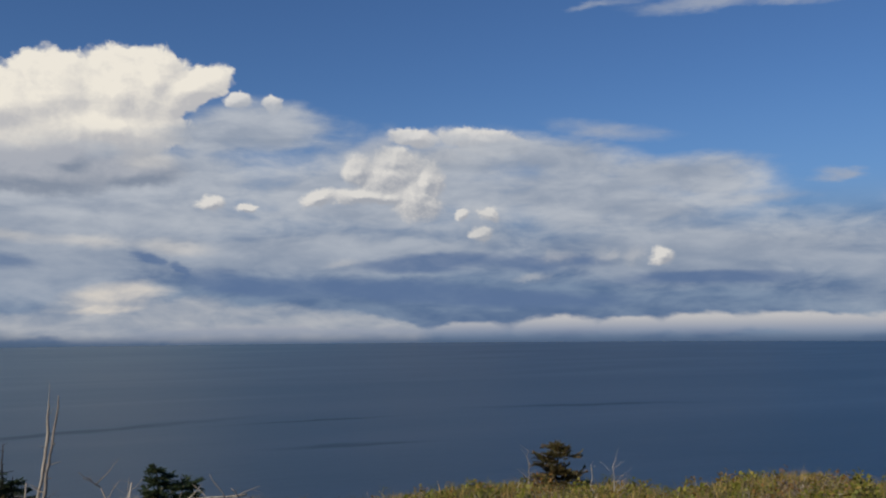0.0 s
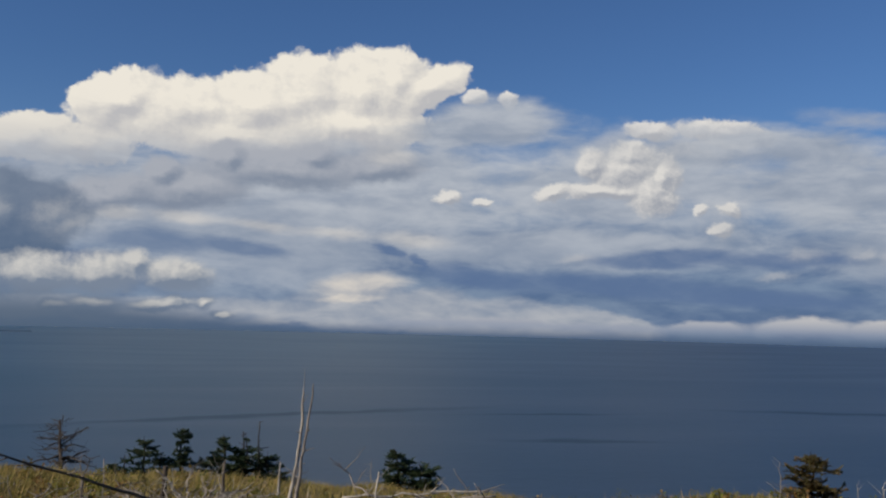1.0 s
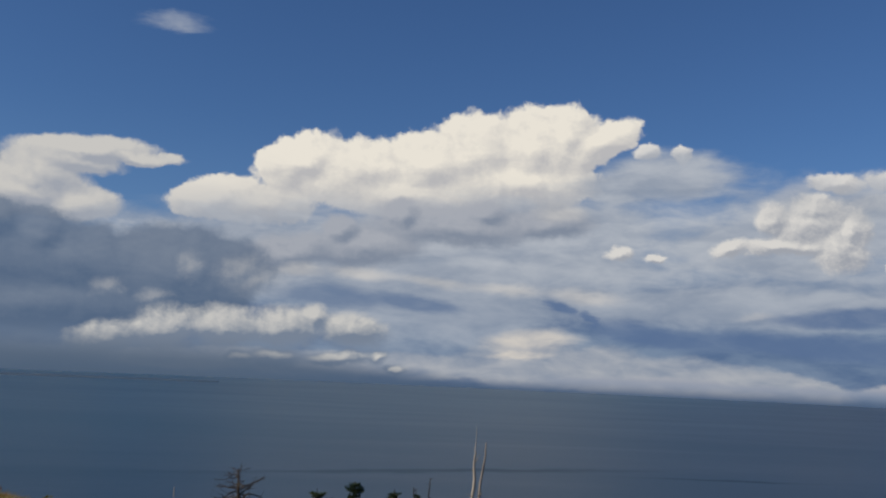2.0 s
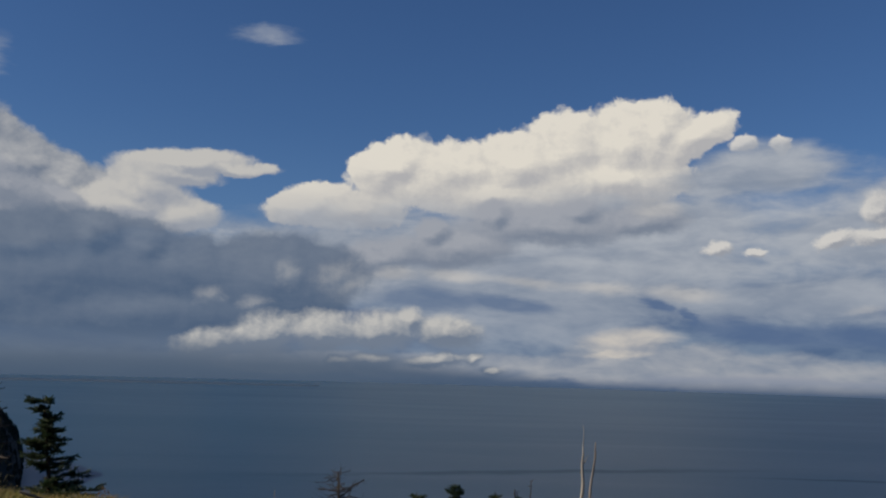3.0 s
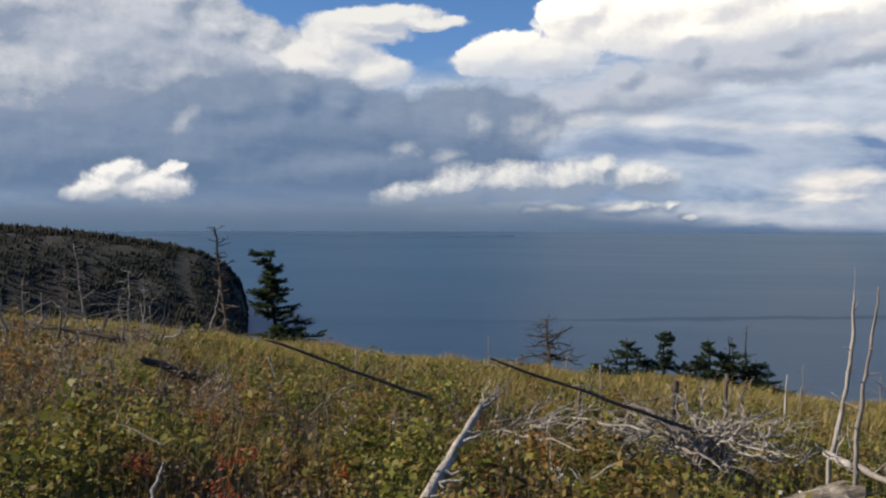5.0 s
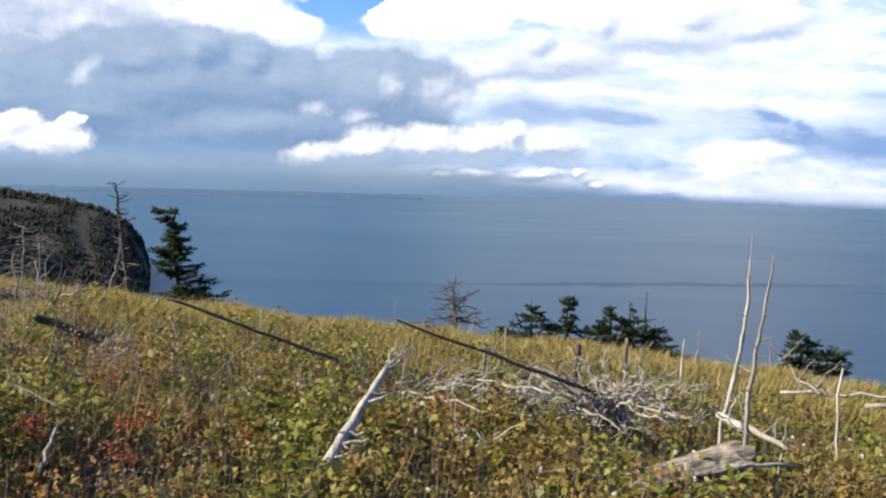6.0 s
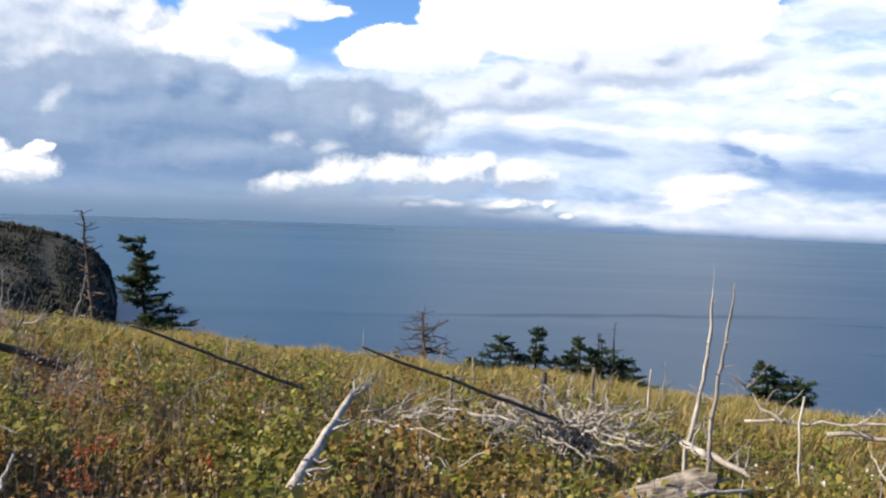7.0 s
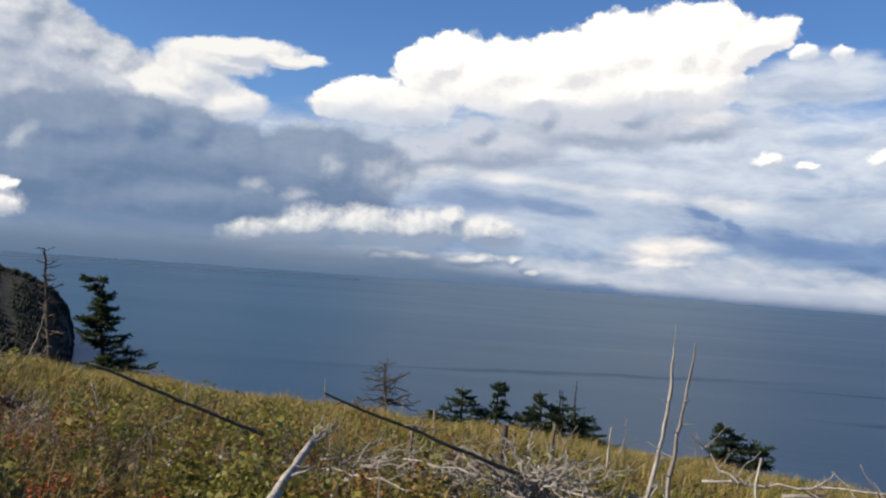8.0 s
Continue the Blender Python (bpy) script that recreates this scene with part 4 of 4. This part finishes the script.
trunk_between("stump", spot(31.4, 7.4, -0.1), sight(31.0, -9.3, 7.3), 0.03, 0.02, DARK, "dark upright snag in a brush heap", "stump", 75, 4, 0.02, 6, 0.2)


def leaning_log():
    """The white log that slants up from the shrubs, split and broken at its head."""
    rng = random.Random(81)
    a, b, cc = sight(47.6, -17.6, 4.4), sight(44.8, -13.9, 5.0), sight(42.6, -11.0, 5.6)
    t = thing("leaning_log", a, "bleached broken log leaning up out of shrubs", "log")
    m = Mesh()
    pts = crooked(a, b, 6, 0.006, rng) + crooked(b, cc, 6, 0.006, rng)[1:]
    m.tube(pts, taper(0.033, 0.020, 12), 14, rng, 0.13)
    part("trunk", m, PALE, t)
    for k in range(6):                      # torn splinters at the head
        d = (cc - b).normalized() + Vector((rng.uniform(-0.2, 0.2), rng.uniform(-0.2, 0.2), rng.uniform(-0.05, 0.2)))
        limb(t, "splinter", pts[-2], pts[-1] + d * rng.uniform(0.05, 0.2), 0.016, 0.003, GREY, rng, 4, 0.006, sides=5)
    right = Vector((math.cos(radians(44)), math.sin(radians(44)), 0))
    for i, L in ((4, 0.17), (5, 0.12), (8, 0.13), (9, 0.10), (3, 0.12)):
        limb(t, "branch_stub", pts[i], pts[i] + right * L + Vector((0, 0, L * rng.uniform(-0.1, 0.4))), 0.014, 0.004, PALE, rng, 4, 0.01, 0, 1, 0.06, sides=6)
    for k in range(5):
        limb(t, "twig", cc, sight(41.9 + rng.uniform(-1, 0.8), -9.9 + rng.uniform(-0.7, 0.4), 5.8), 0.008, 0.002, PALE, rng, 5, 0.02, 0, 3, 0.1, sides=5)


leaning_log()


def split_beam():
    """A half-round slab of weathered log lying in front, with checks along the grain and a torn end."""
    rng = random.Random(82)
    a, b = sight(29.0, -16.3, 4.75), sight(23.3, -14.7, 5.2)
    a.z, b.z = a.z - 0.02, b.z - 0.01
    t = thing("weathered_slab", a, "grey weathered split log slab lying in shrubs", "log")
    m = Mesh()
    d = (b - a).normalized()
    side = d.cross(Vector((0, 0, 1))).normalized()
    n, k = 16, 12
    for i in range(n + 1):
        f = i / n
        w = 0.055 + 0.035 * f
        for j in range(k):
            an = 2 * math.pi * j / k
            rr = w * (1 + 0.16 * math.sin(an * 5 + 1) + rng.uniform(-0.06, 0.06))
            end = rng.uniform(-0.07, 0.09) if i == n else (rng.uniform(-0.05, 0.05) if i == 0 else 0)
            m.v.append(a.lerp(b, f) + d * end + side * (math.cos(an) * rr * 1.3) + Vector((0, 0, math.sin(an) * rr * 0.75)))
    for i in range(n):
        for j in range(k):
            q = (j + 1) % k
            m.f.append((i * k + j, i * k + q, (i + 1) * k + q, (i + 1) * k + j))
    m.f.append(tuple(range(k - 1, -1, -1)))
    m.f.append(tuple(n * k + j for j in range(k)))
    part("slab", m, make_slab(math.atan2(d.y, d.x)), t, smooth=False)
    for q in range(7):
        p = b + side * rng.uniform(-0.08, 0.08) + Vector((0, 0, rng.uniform(-0.05, 0.05)))
        limb(t, "splinter", p - d * 0.1, p + d * rng.uniform(0.04, 0.14), 0.012, 0.003, GREY, rng, 3, 0.004, sides=5)
    trunk_between("stick", sight(23.9, -15.4, 5.0), sight(20.5, -14.9, 5.2), 0.014, 0.008, PALE, "straight bleached stick beside a slab", "stick", 83, 2, 0.006, 6, 0.08)


split_beam()


def brush_heap():
    """The bleached crown of a fallen tree: a knot of roots and branches thrown out from it."""
    rng = random.Random(90)
    core = sight(29.4, -12.6, 7.0)
    t = thing("brush_heap", spot(29.4, 7.0), "tangled heap of bleached dead branches and roots", "brush heap")
    right = Vector((math.cos(radians(30)), math.sin(radians(30)), 0))
    away = Vector((-math.sin(radians(30)), math.cos(radians(30)), 0))
    for k in range(78):
        mat = PALE if rng.random() < 0.65 else GREY
        g = rng.gauss(0, 1)
        p = core + right * (g * 0.20) + away * rng.gauss(0, 0.12) + Vector((0, 0, rng.uniform(-0.12, 0.10)))
        L = rng.uniform(0.18, 0.62)
        d = right * rng.gauss(g * 0.5, 0.8) + away * rng.gauss(0, 0.6) + Vector((0, 0, rng.gauss(0.08, 0.22)))
        limb(t, "branch", p, p + d.normalized() * L, rng.uniform(0.005, 0.012), 0.0025, mat, rng, 7, 0.03, rng.uniform(-0.08, 0.06), 4, 0.2, sides=6)
    for k in range(26):                     # the roots that hang below the knot
        p = core + Vector((rng.uniform(-0.12, 0.12), rng.uniform(-0.1, 0.1), 0.02))
        limb(t, "root", p, p + Vector((rng.uniform(-0.18, 0.18), rng.uniform(-0.18, 0.1), -rng.uniform(0.2, 0.42))), 0.013, 0.004, GREY, rng, 5, 0.03, 0, 2, 0.12, sides=6)
    # named long limbs
    for az0, el0, az1, el1, q0, q1, rad in ((29.0, -12.2, 25.8, -13.15, 7.0, 6.5, 0.011), (28.5, -12.0, 25.4, -10.6, 7.1, 7.6, 0.010),
                                            (29.8, -11.6, 31.5, -9.6, 7.2, 7.2, 0.010), (28.6, -12.4, 27.6, -10.6, 6.9, 6.9, 0.012),
                                            (28.9, -12.8, 27.0, -11.3, 6.8, 6.8, 0.012), (30.5, -12.4, 36.5, -11.7, 7.1, 7.5, 0.014),
                                            (26.6, -13.0, 26.2, -11.3, 6.6, 6.7, 0.012)):
        limb(t, "branch", sight(az0, el0, q0), sight(az1, el1, q1), rad, 0.005, PALE, rng, 8, 0.018, 0, 6, 0.2, sides=7)
    # the wider litter of branches towards the leaning log
    t2 = thing("brush_heap", spot(36.5, 7.6), "low litter of bleached dead branches in shrubs", "brush heap")
    for k in range(60):
        az, q = rng.uniform(31, 41.5), rng.uniform(6.9, 8.3)
        p = spot(az, q, rng.uniform(0.38, 0.54))
        an = rng.gauss(0.6, 0.7)
        L = rng.uniform(0.25, 0.8)
        e = p + Vector((math.cos(an) * L, math.sin(an) * L, rng.uniform(-0.05, 0.2) * (1 if rng.random() < 0.7 else -0.3)))
        limb(t2, "branch", p, e, rng.uniform(0.005, 0.012), 0.0025, PALE if rng.random() < 0.65 else GREY, rng, 6, 0.03, -0.03, 3, 0.2, sides=6)


    # grey litter of dead saplings on the far side of the slope
    t3 = thing("brush_heap", spot(63, 16), "grey tangle of dead saplings and brush on the brow", "brush heap")
    for k in range(90):
        az, q = rng.uniform(57.5, 69), rng.uniform(13, 21)
        p = spot(az, q, rng.uniform(0.25, 0.5))
        an, L = rng.uniform(0, 6.28), rng.uniform(0.3, 1.1)
        stand = rng.random() < 0.18
        e = p + (Vector((rng.gauss(0, 0.12), rng.gauss(0, 0.12), L * 0.8)) if stand else Vector((math.cos(an) * L, math.sin(an) * L, rng.uniform(0, 0.3))))
        limb(t3, "branch", p, e, rng.uniform(0.012, 0.024), 0.006, GREY if rng.random() < 0.7 else BROWN, rng, 5, 0.04, 0, 3, 0.35, sides=5)


brush_heap()


def arch_stick(pts, rad, seed, label="pale arched dead branch in the heath"):
    rng = random.Random(seed)
    P3 = [sight(*p) for p in pts]
    t = thing("arched_branch", P3[0], label, "branch", "arched dead branches")
    m = Mesh()
    fine = []
    for i in range(len(P3) - 1):
        fine += [P3[i].lerp(P3[i + 1], j / 4) + Vector([rng.uniform(-0.008, 0.008) for _ in range(3)]) for j in range(4)]
    fine.append(P3[-1])
    m.tube(fine, taper(rad, rad * 0.5, len(fine) - 1), 7, rng, 0.1)
    part("branch", m, PALE, t)


arch_stick(((64.75, -11.6, 8), (64.5, -10.4, 8), (64.2, -9.65, 8), (63.9, -10.4, 8), (63.75, -12.5, 8)), 0.013, 1)
arch_stick(((62.6, -9.5, 8), (62.2, -9.6, 8), (61.75, -10.3, 8), (61.5, -11.4, 8)), 0.013, 2)
arch_stick(((53.6, -8.2, 9), (53.4, -8.8, 9), (53.2, -9.5, 9)), 0.010, 3, "pale short stick standing in the grass")
arch_stick(((60.9, -15.4, 4.5), (60.6, -14.4, 4.6), (60.05, -13.2, 4.8)), 0.012, 4, "pale bent stick standing in shrubs")
arch_stick(((48.9, -9.9, 8.5), (50.2, -10.4, 8.3), (51.6, -11.6, 8.0)), 0.006, 5, "pale thin branch lying in the grass")
arch_stick(((12.8, -14.2, 6.0), (13.6, -13.3, 6.1), (14.0, -12.4, 6.3)), 0.006, 7, "pale thin stick lying in shrubs")


def loose_sticks():
    """Small dead sticks standing or lying in the growth."""
    rng = random.Random(95)
    kinds = []
    for s in range(5):
        t = thing("stick", (0, 0, 0), "small bleached dead stick in low growth", "stick", "loose dead sticks")
        L = 0.16 + 0.06 * s
        limb(t, "stem", (0, 0, 0), (L * 0.3, 0, L), 0.008, 0.003, PALE if s % 2 else GREY, rng, 5, 0.02, 0, 3, 0.12, sides=5)
        kinds.append(t)
    n = 0
    while n < 170:
        az, r = rng.uniform(-28, 72), 5.2 + 14 * rng.random() ** 1.4
        lie = rng.random() < 0.5
        p = spot(az, r, rng.uniform(0.22, 0.40) if not lie else rng.uniform(0.30, 0.46))
        m = Matrix.Translation(p) @ pose(0, 0, 0, rng.uniform(50, 85) if lie else rng.uniform(-25, 25), rng.uniform(-20, 20), rng.uniform(0, 360))
        if n < 5:
            kinds[n].matrix_world = m
        else:
            copy_thing(kinds[n % 5], m)
        n += 1


loose_sticks()

# ---------------- low growth ----------------
def strewn(rng, n, az0, az1, r0, r1, power):
    """Places over the slope, thicker near the walker: x, y, z, r, az."""
    az = rng.uniform(az0, az1, n)
    r = r0 + (r1 - r0) * rng.random(n) ** power
    rb, _ = brow(az)
    r = np.minimum(r, rb + 2.5 * rng.random(n))
    x, y = -np.sin(np.radians(az)) * r, np.cos(np.radians(az)) * r
    return x, y, ground_z(x, y), r, az


def patch(x, y, seed, size):
    """Smooth field of about -1 to 1, for where plants grow."""
    k = 1 / size
    return (np.sin(x * k * 1.3 + seed) * np.sin(y * k * 1.1 + 2 * seed) + 0.6 * np.sin(x * k * 2.9 - y * k * 2.3 + 3 * seed)
            + 0.4 * np.sin(x * k * 5.3 + y * k * 4.1 + seed)) / 1.6


def quads(name, v, mat, label, category):
    """v: n x 4 x 3, one leaf each."""
    n = len(v)
    me = bpy.data.meshes.new(name)
    me.vertices.add(n * 4)
    me.vertices.foreach_set("co", v.astype(np.float32).ravel())
    me.loops.add(n * 4)
    me.loops.foreach_set("vertex_index", np.arange(n * 4, dtype=np.int32))
    me.polygons.add(n)
    me.polygons.foreach_set("loop_start", np.arange(0, n * 4, 4, dtype=np.int32))
    me.materials.append(mat)
    me.update(calc_edges=True)
    me.validate()
    return tagged(new(name, me), label, category, kind="stuff")


def unit(v):
    return v / np.maximum(np.linalg.norm(v, axis=1, keepdims=True), 1e-9)


def leaves(rng, base, top_h, n_leaf, spread, size, mat, name, label, category, tall=1.0):
    """Leaf clusters: each plant of base (n x 3) gets n_leaf leaves on a dome of its height."""
    n = len(base)
    i = np.repeat(np.arange(n), n_leaf)
    k = len(i)
    an, rad = rng.uniform(0, 2 * np.pi, k), np.sqrt(rng.random(k))
    s = spread[i]
    x, y = base[i, 0] + np.cos(an) * rad * s, base[i, 1] + np.sin(an) * rad * s
    z = ground_z(x, y) + top_h[i] * (1 - 0.45 * rad ** 2) * (1 - 0.75 * rng.random(k) ** 2.2)
    p = np.stack([x, y, z], 1)
    d = unit(np.stack([rng.normal(0, 1, k), rng.normal(0, 1, k), rng.normal(0.25, 0.6, k) * tall], 1))
    side = unit(np.cross(d, unit(rng.normal(0, 0.6, (k, 3)) + np.array([0, 0, 1.0]))))
    L = size[i, None] * rng.uniform(0.6, 1.3, (k, 1))
    w = L * rng.uniform(0.24, 0.36, (k, 1))
    lift = np.cross(side, d) * L * 0.10
    v = np.stack([p, p + d * L * 0.5 + side * w + lift, p + d * L, p + d * L * 0.5 - side * w + lift], 1)
    quads(name, v, mat, label, category)


def blades(rng, n, az0, az1, r0, r1, power, height, width, mat, name, label, where_fn, droop=0.35):
    x, y, z, r, az = strewn(rng, n, az0, az1, r0, r1, power)
    keep = where_fn(x, y, r, az) > rng.random(n)
    x, y, z, r = x[keep], y[keep], z[keep], r[keep]
    n = len(x)
    h = height * rng.uniform(0.55, 1.25, n) * (1 + 0.25 * patch(x, y, 5, 1.3))
    an = rng.uniform(0, 2 * np.pi, n)
    lean = h * np.abs(rng.normal(0, droop, n))
    w = width * (1 + r / 14) * rng.uniform(0.6, 1.2, n)
    face = rng.uniform(0, 2 * np.pi, n)
    side = np.stack([np.cos(face) * w, np.sin(face) * w, 0 * w], 1)
    p = np.stack([x, y, z], 1)
    # bend with the wind to the right
    to = np.stack([np.cos(an) * lean + 0.15 * h, np.sin(an) * lean + 0.1 * h, h], 1)
    mid = p + to * np.array([0.35, 0.35, 0.62])
    v = np.stack([p - side * 0.6, mid + side, p + to, mid - side], 1)
    quads(name, v, mat, label, "grass")


rng = np.random.default_rng(7)


def grassy(x, y, r, az):
    rb, _ = brow(az)
    near_brow = np.clip((r - 0.34 * rb) / (0.25 * rb), 0, 1)
    return np.clip((0.95 * near_brow + 0.16 * patch(x, y, 2, 2.2)) * np.clip(0.30 + (az + 2) / 22, 0.30, 1), 0.02, 1)


blades(rng, 360000, -34, 76, 2.8, 34, 1.0, 0.44, 0.0046, GRASS, "grass", "thick yellow-green wind-bent grass on the brow", grassy)
blades(rng, 60000, -34, 76, 10, 34, 0.9, 0.50, 0.0030, STRAW, "tall_grass", "straw-yellow seeding grass stalks along the brow",
       lambda x, y, r, az: np.clip((r - 0.68 * brow(az)[0]) / 6, 0, 1) * np.clip(0.35 + (az - 5) / 45, 0.2, 1), 0.25)

blades(rng, 42000, -34, 76, 2.8, 16, 1.2, 0.36, 0.0028, SHRUB, "green_grass", "fine olive stalks and herbs between shrubs",
       lambda x, y, r, az: np.clip(0.6 + 0.5 * patch(x, y, 6, 1.1), 0, 1), 0.45)

# leafy shrubs, then patches of rust and grey heath
x, y, z, r, az = strewn(rng, 15000, -34, 76, 2.6, 26, 1.45)
rb = brow(az)[0]
pick = np.clip(1.32 - (r / rb) * 1.55 + np.clip((8 - az) / 12, 0, 0.75) + 0.35 * patch(x, y, 1, 1.6), 0, 1) > rng.random(len(x))
x, y, z, r, az = (q[pick] for q in (x, y, z, r, az))
kind = patch(x, y, 3, 1.6) + 0.30 * rng.normal(0, 1, len(x)) + np.clip((az - 42) / 30, 0, 0.6)
kind = kind + 0.40 * np.exp(-((az - 57) / 6) ** 2 - ((r - 5.2) / 1.6) ** 2) + 0.75 * np.exp(-((az - 57.5) / 5) ** 2 - ((r - 11.5) / 2.5) ** 2)
hue = patch(x, y, 9, 0.55) + 0.25 * rng.normal(0, 1, len(x)) - np.clip((2 - az) / 20, 0, 0.35)
base = np.stack([x, y, z], 1)
h = (0.43 + 0.24 * patch(x, y, 4, 0.42)) * rng.uniform(0.7, 1.25, len(x))
sp = rng.uniform(0.07, 0.17, len(x)) * (1 + r / 25)
size = 0.039 * rng.uniform(0.5, 1.45, len(x)) * (1 + r / 30)
green = kind < 0.5
for sel, mat, name, label in ((hue < -0.28, LIME, "fresh_shrubs", "fresh green leafy low shrubs on the slope"),
                              ((hue >= -0.28) & (hue < 0.22), SHRUB, "low_shrubs", "low green and yellowing leafy shrubs on the slope"),
                              (hue >= 0.22, OLIVE, "olive_shrubs", "olive-brown low shrubs on the slope")):
    g = green & sel
    leaves(rng, base[g], h[g], 85, sp[g], size[g], mat, name, label, "shrubs")
g = (kind >= 0.5) & (kind < 0.80)
leaves(rng, base[g], h[g], 75, sp[g], size[g] * 0.8, RUST, "rusty_shrubs", "rust-brown withered low shrubs", "shrubs")
g = kind >= 0.80
leaves(rng, base[g], h[g] * 0.95, 90, sp[g], size[g] * 0.55, HEATH, "grey_heath", "grey dry heath twigs and seed heads", "heath", 2.2)


# the same growth goes on round and behind the walker
az = rng.uniform(74, 330, 3200)
r = 1.7 + 16 * rng.random(3200) ** 0.8
x, y = -np.sin(np.radians(az)) * r, np.cos(np.radians(az)) * r
near = rng.uniform(-34, 76, 260)
x, y = np.concatenate([x, -np.sin(np.radians(near)) * 2.1]), np.concatenate([y, np.cos(np.radians(near)) * 2.1])
base = np.stack([x, y, ground_z(x, y)], 1)
k = len(x)
leaves(rng, base, 0.36 * rng.uniform(0.6, 1.2, k), 34, rng.uniform(0.14, 0.3, k), 0.045 * rng.uniform(0.7, 1.3, k), OLIVE, "heath_shrubs",
       "olive low shrubs on the open heath", "shrubs")


def stems():
    """Fine brown stems between the leaves."""
    x, y, z, r, az = strewn(rng, 24000, -34, 76, 2.8, 18, 1.4)
    n = len(x)
    hh = rng.uniform(0.3, 0.66, n)
    an = rng.uniform(0, 2 * np.pi, n)
    lean = hh * rng.normal(0, 0.3, n)
    w = 0.0017 * (1 + r / 10)
    f = rng.uniform(0, 2 * np.pi, n)
    side = np.stack([np.cos(f) * w, np.sin(f) * w, 0 * w], 1)
    p = np.stack([x, y, z], 1)
    e = p + np.stack([np.cos(an) * lean, np.sin(an) * lean, hh], 1)
    quads("shrub_stems", np.stack([p - side, p + side, e + side * 0.4, e - side * 0.4], 1), BROWN, "fine dark twiggy stems among low shrubs", "stems")


stems()


def blooms():
    """White flower heads, a few together."""
    x, y, z, r, az = strewn(rng, 150, 12, 50, 3.8, 8.5, 1.1)
    keep = patch(x, y, 8, 1.4) > -0.1
    base = np.stack([x, y, z], 1)[keep]
    n = len(base)
    k = 10
    i = np.repeat(np.arange(n), k)
    p = base[i] + np.stack([0 * i, 0 * i, (0.40 + 0.14 * rng.random(n))[i]], 1)
    d = unit(rng.normal(0, 1, (n * k, 3)))
    s = unit(np.cross(d, rng.normal(0, 1, (n * k, 3))))
    L = (0.016 * rng.uniform(0.7, 1.3, n))[i, None]
    quads("white_flowers", np.stack([p, p + d * L * 0.6 + s * L * 0.5, p + d * L, p + d * L * 0.6 - s * L * 0.5], 1), BLOOM, "small white flower heads scattered in shrubs", "flowers")


blooms()


def red_shrub(az, r, h, wide, seed, lab):
    rg = random.Random(seed)
    p0 = spot(az, r)
    t = thing("red_shrub", p0, lab, "shrub", "reddening shrubs")
    lf = Mesh()
    for k in range(7):
        e = p0 + Vector((rg.gauss(0, wide * 0.6), rg.gauss(0, wide * 0.6), h * (rg.uniform(0.90, 1.0) if k < 4 else rg.uniform(0.6, 0.85))))
        m = Mesh().tube(crooked(p0, e, 5, 0.012, rg), taper(0.005, 0.0018, 5), 5)
        part("stem", m, DARK, t)
        for q in range(26 if k < 4 else 5):
            f = rg.uniform(0.88, 1.02)
            c0 = p0.lerp(e, f) + Vector((rg.gauss(0, 0.017), rg.gauss(0, 0.017), rg.gauss(0, 0.012)))
            d = Vector((rg.gauss(0, 1), rg.gauss(0, 1), rg.gauss(-0.1, 0.4))).normalized()
            lf.blade(c0, d, d.cross(Vector((rg.gauss(0, 0.4), rg.gauss(0, 0.4), 1))).normalized(), rg.uniform(0.016, 0.034), rg.uniform(0.005, 0.009))
    part("leaves", lf, RED, t, "orange-red autumn leaves", smooth=False)


for a_, r_, h_, w_, s_, lab_ in ((56.1, 5.0, 0.62, 0.06, 1, "upright shrub with bright red autumn leaves"), (56.8, 4.8, 0.50, 0.07, 2, "shrub with orange-red leaves low on dark stems"),
                                 (51.0, 5.2, 0.56, 0.06, 3, "small shrub with red autumn leaves"), (57.0, 6.6, 0.58, 0.08, 4, "shrub turning pale orange-red"),
                                 (61.0, 4.8, 0.50, 0.07, 5, "small shrub with red autumn leaves"), (41.5, 5.0, 0.46, 0.07, 6, "small shrub with dull red leaves")):
    red_shrub(a_, r_, h_, w_, s_, lab_)
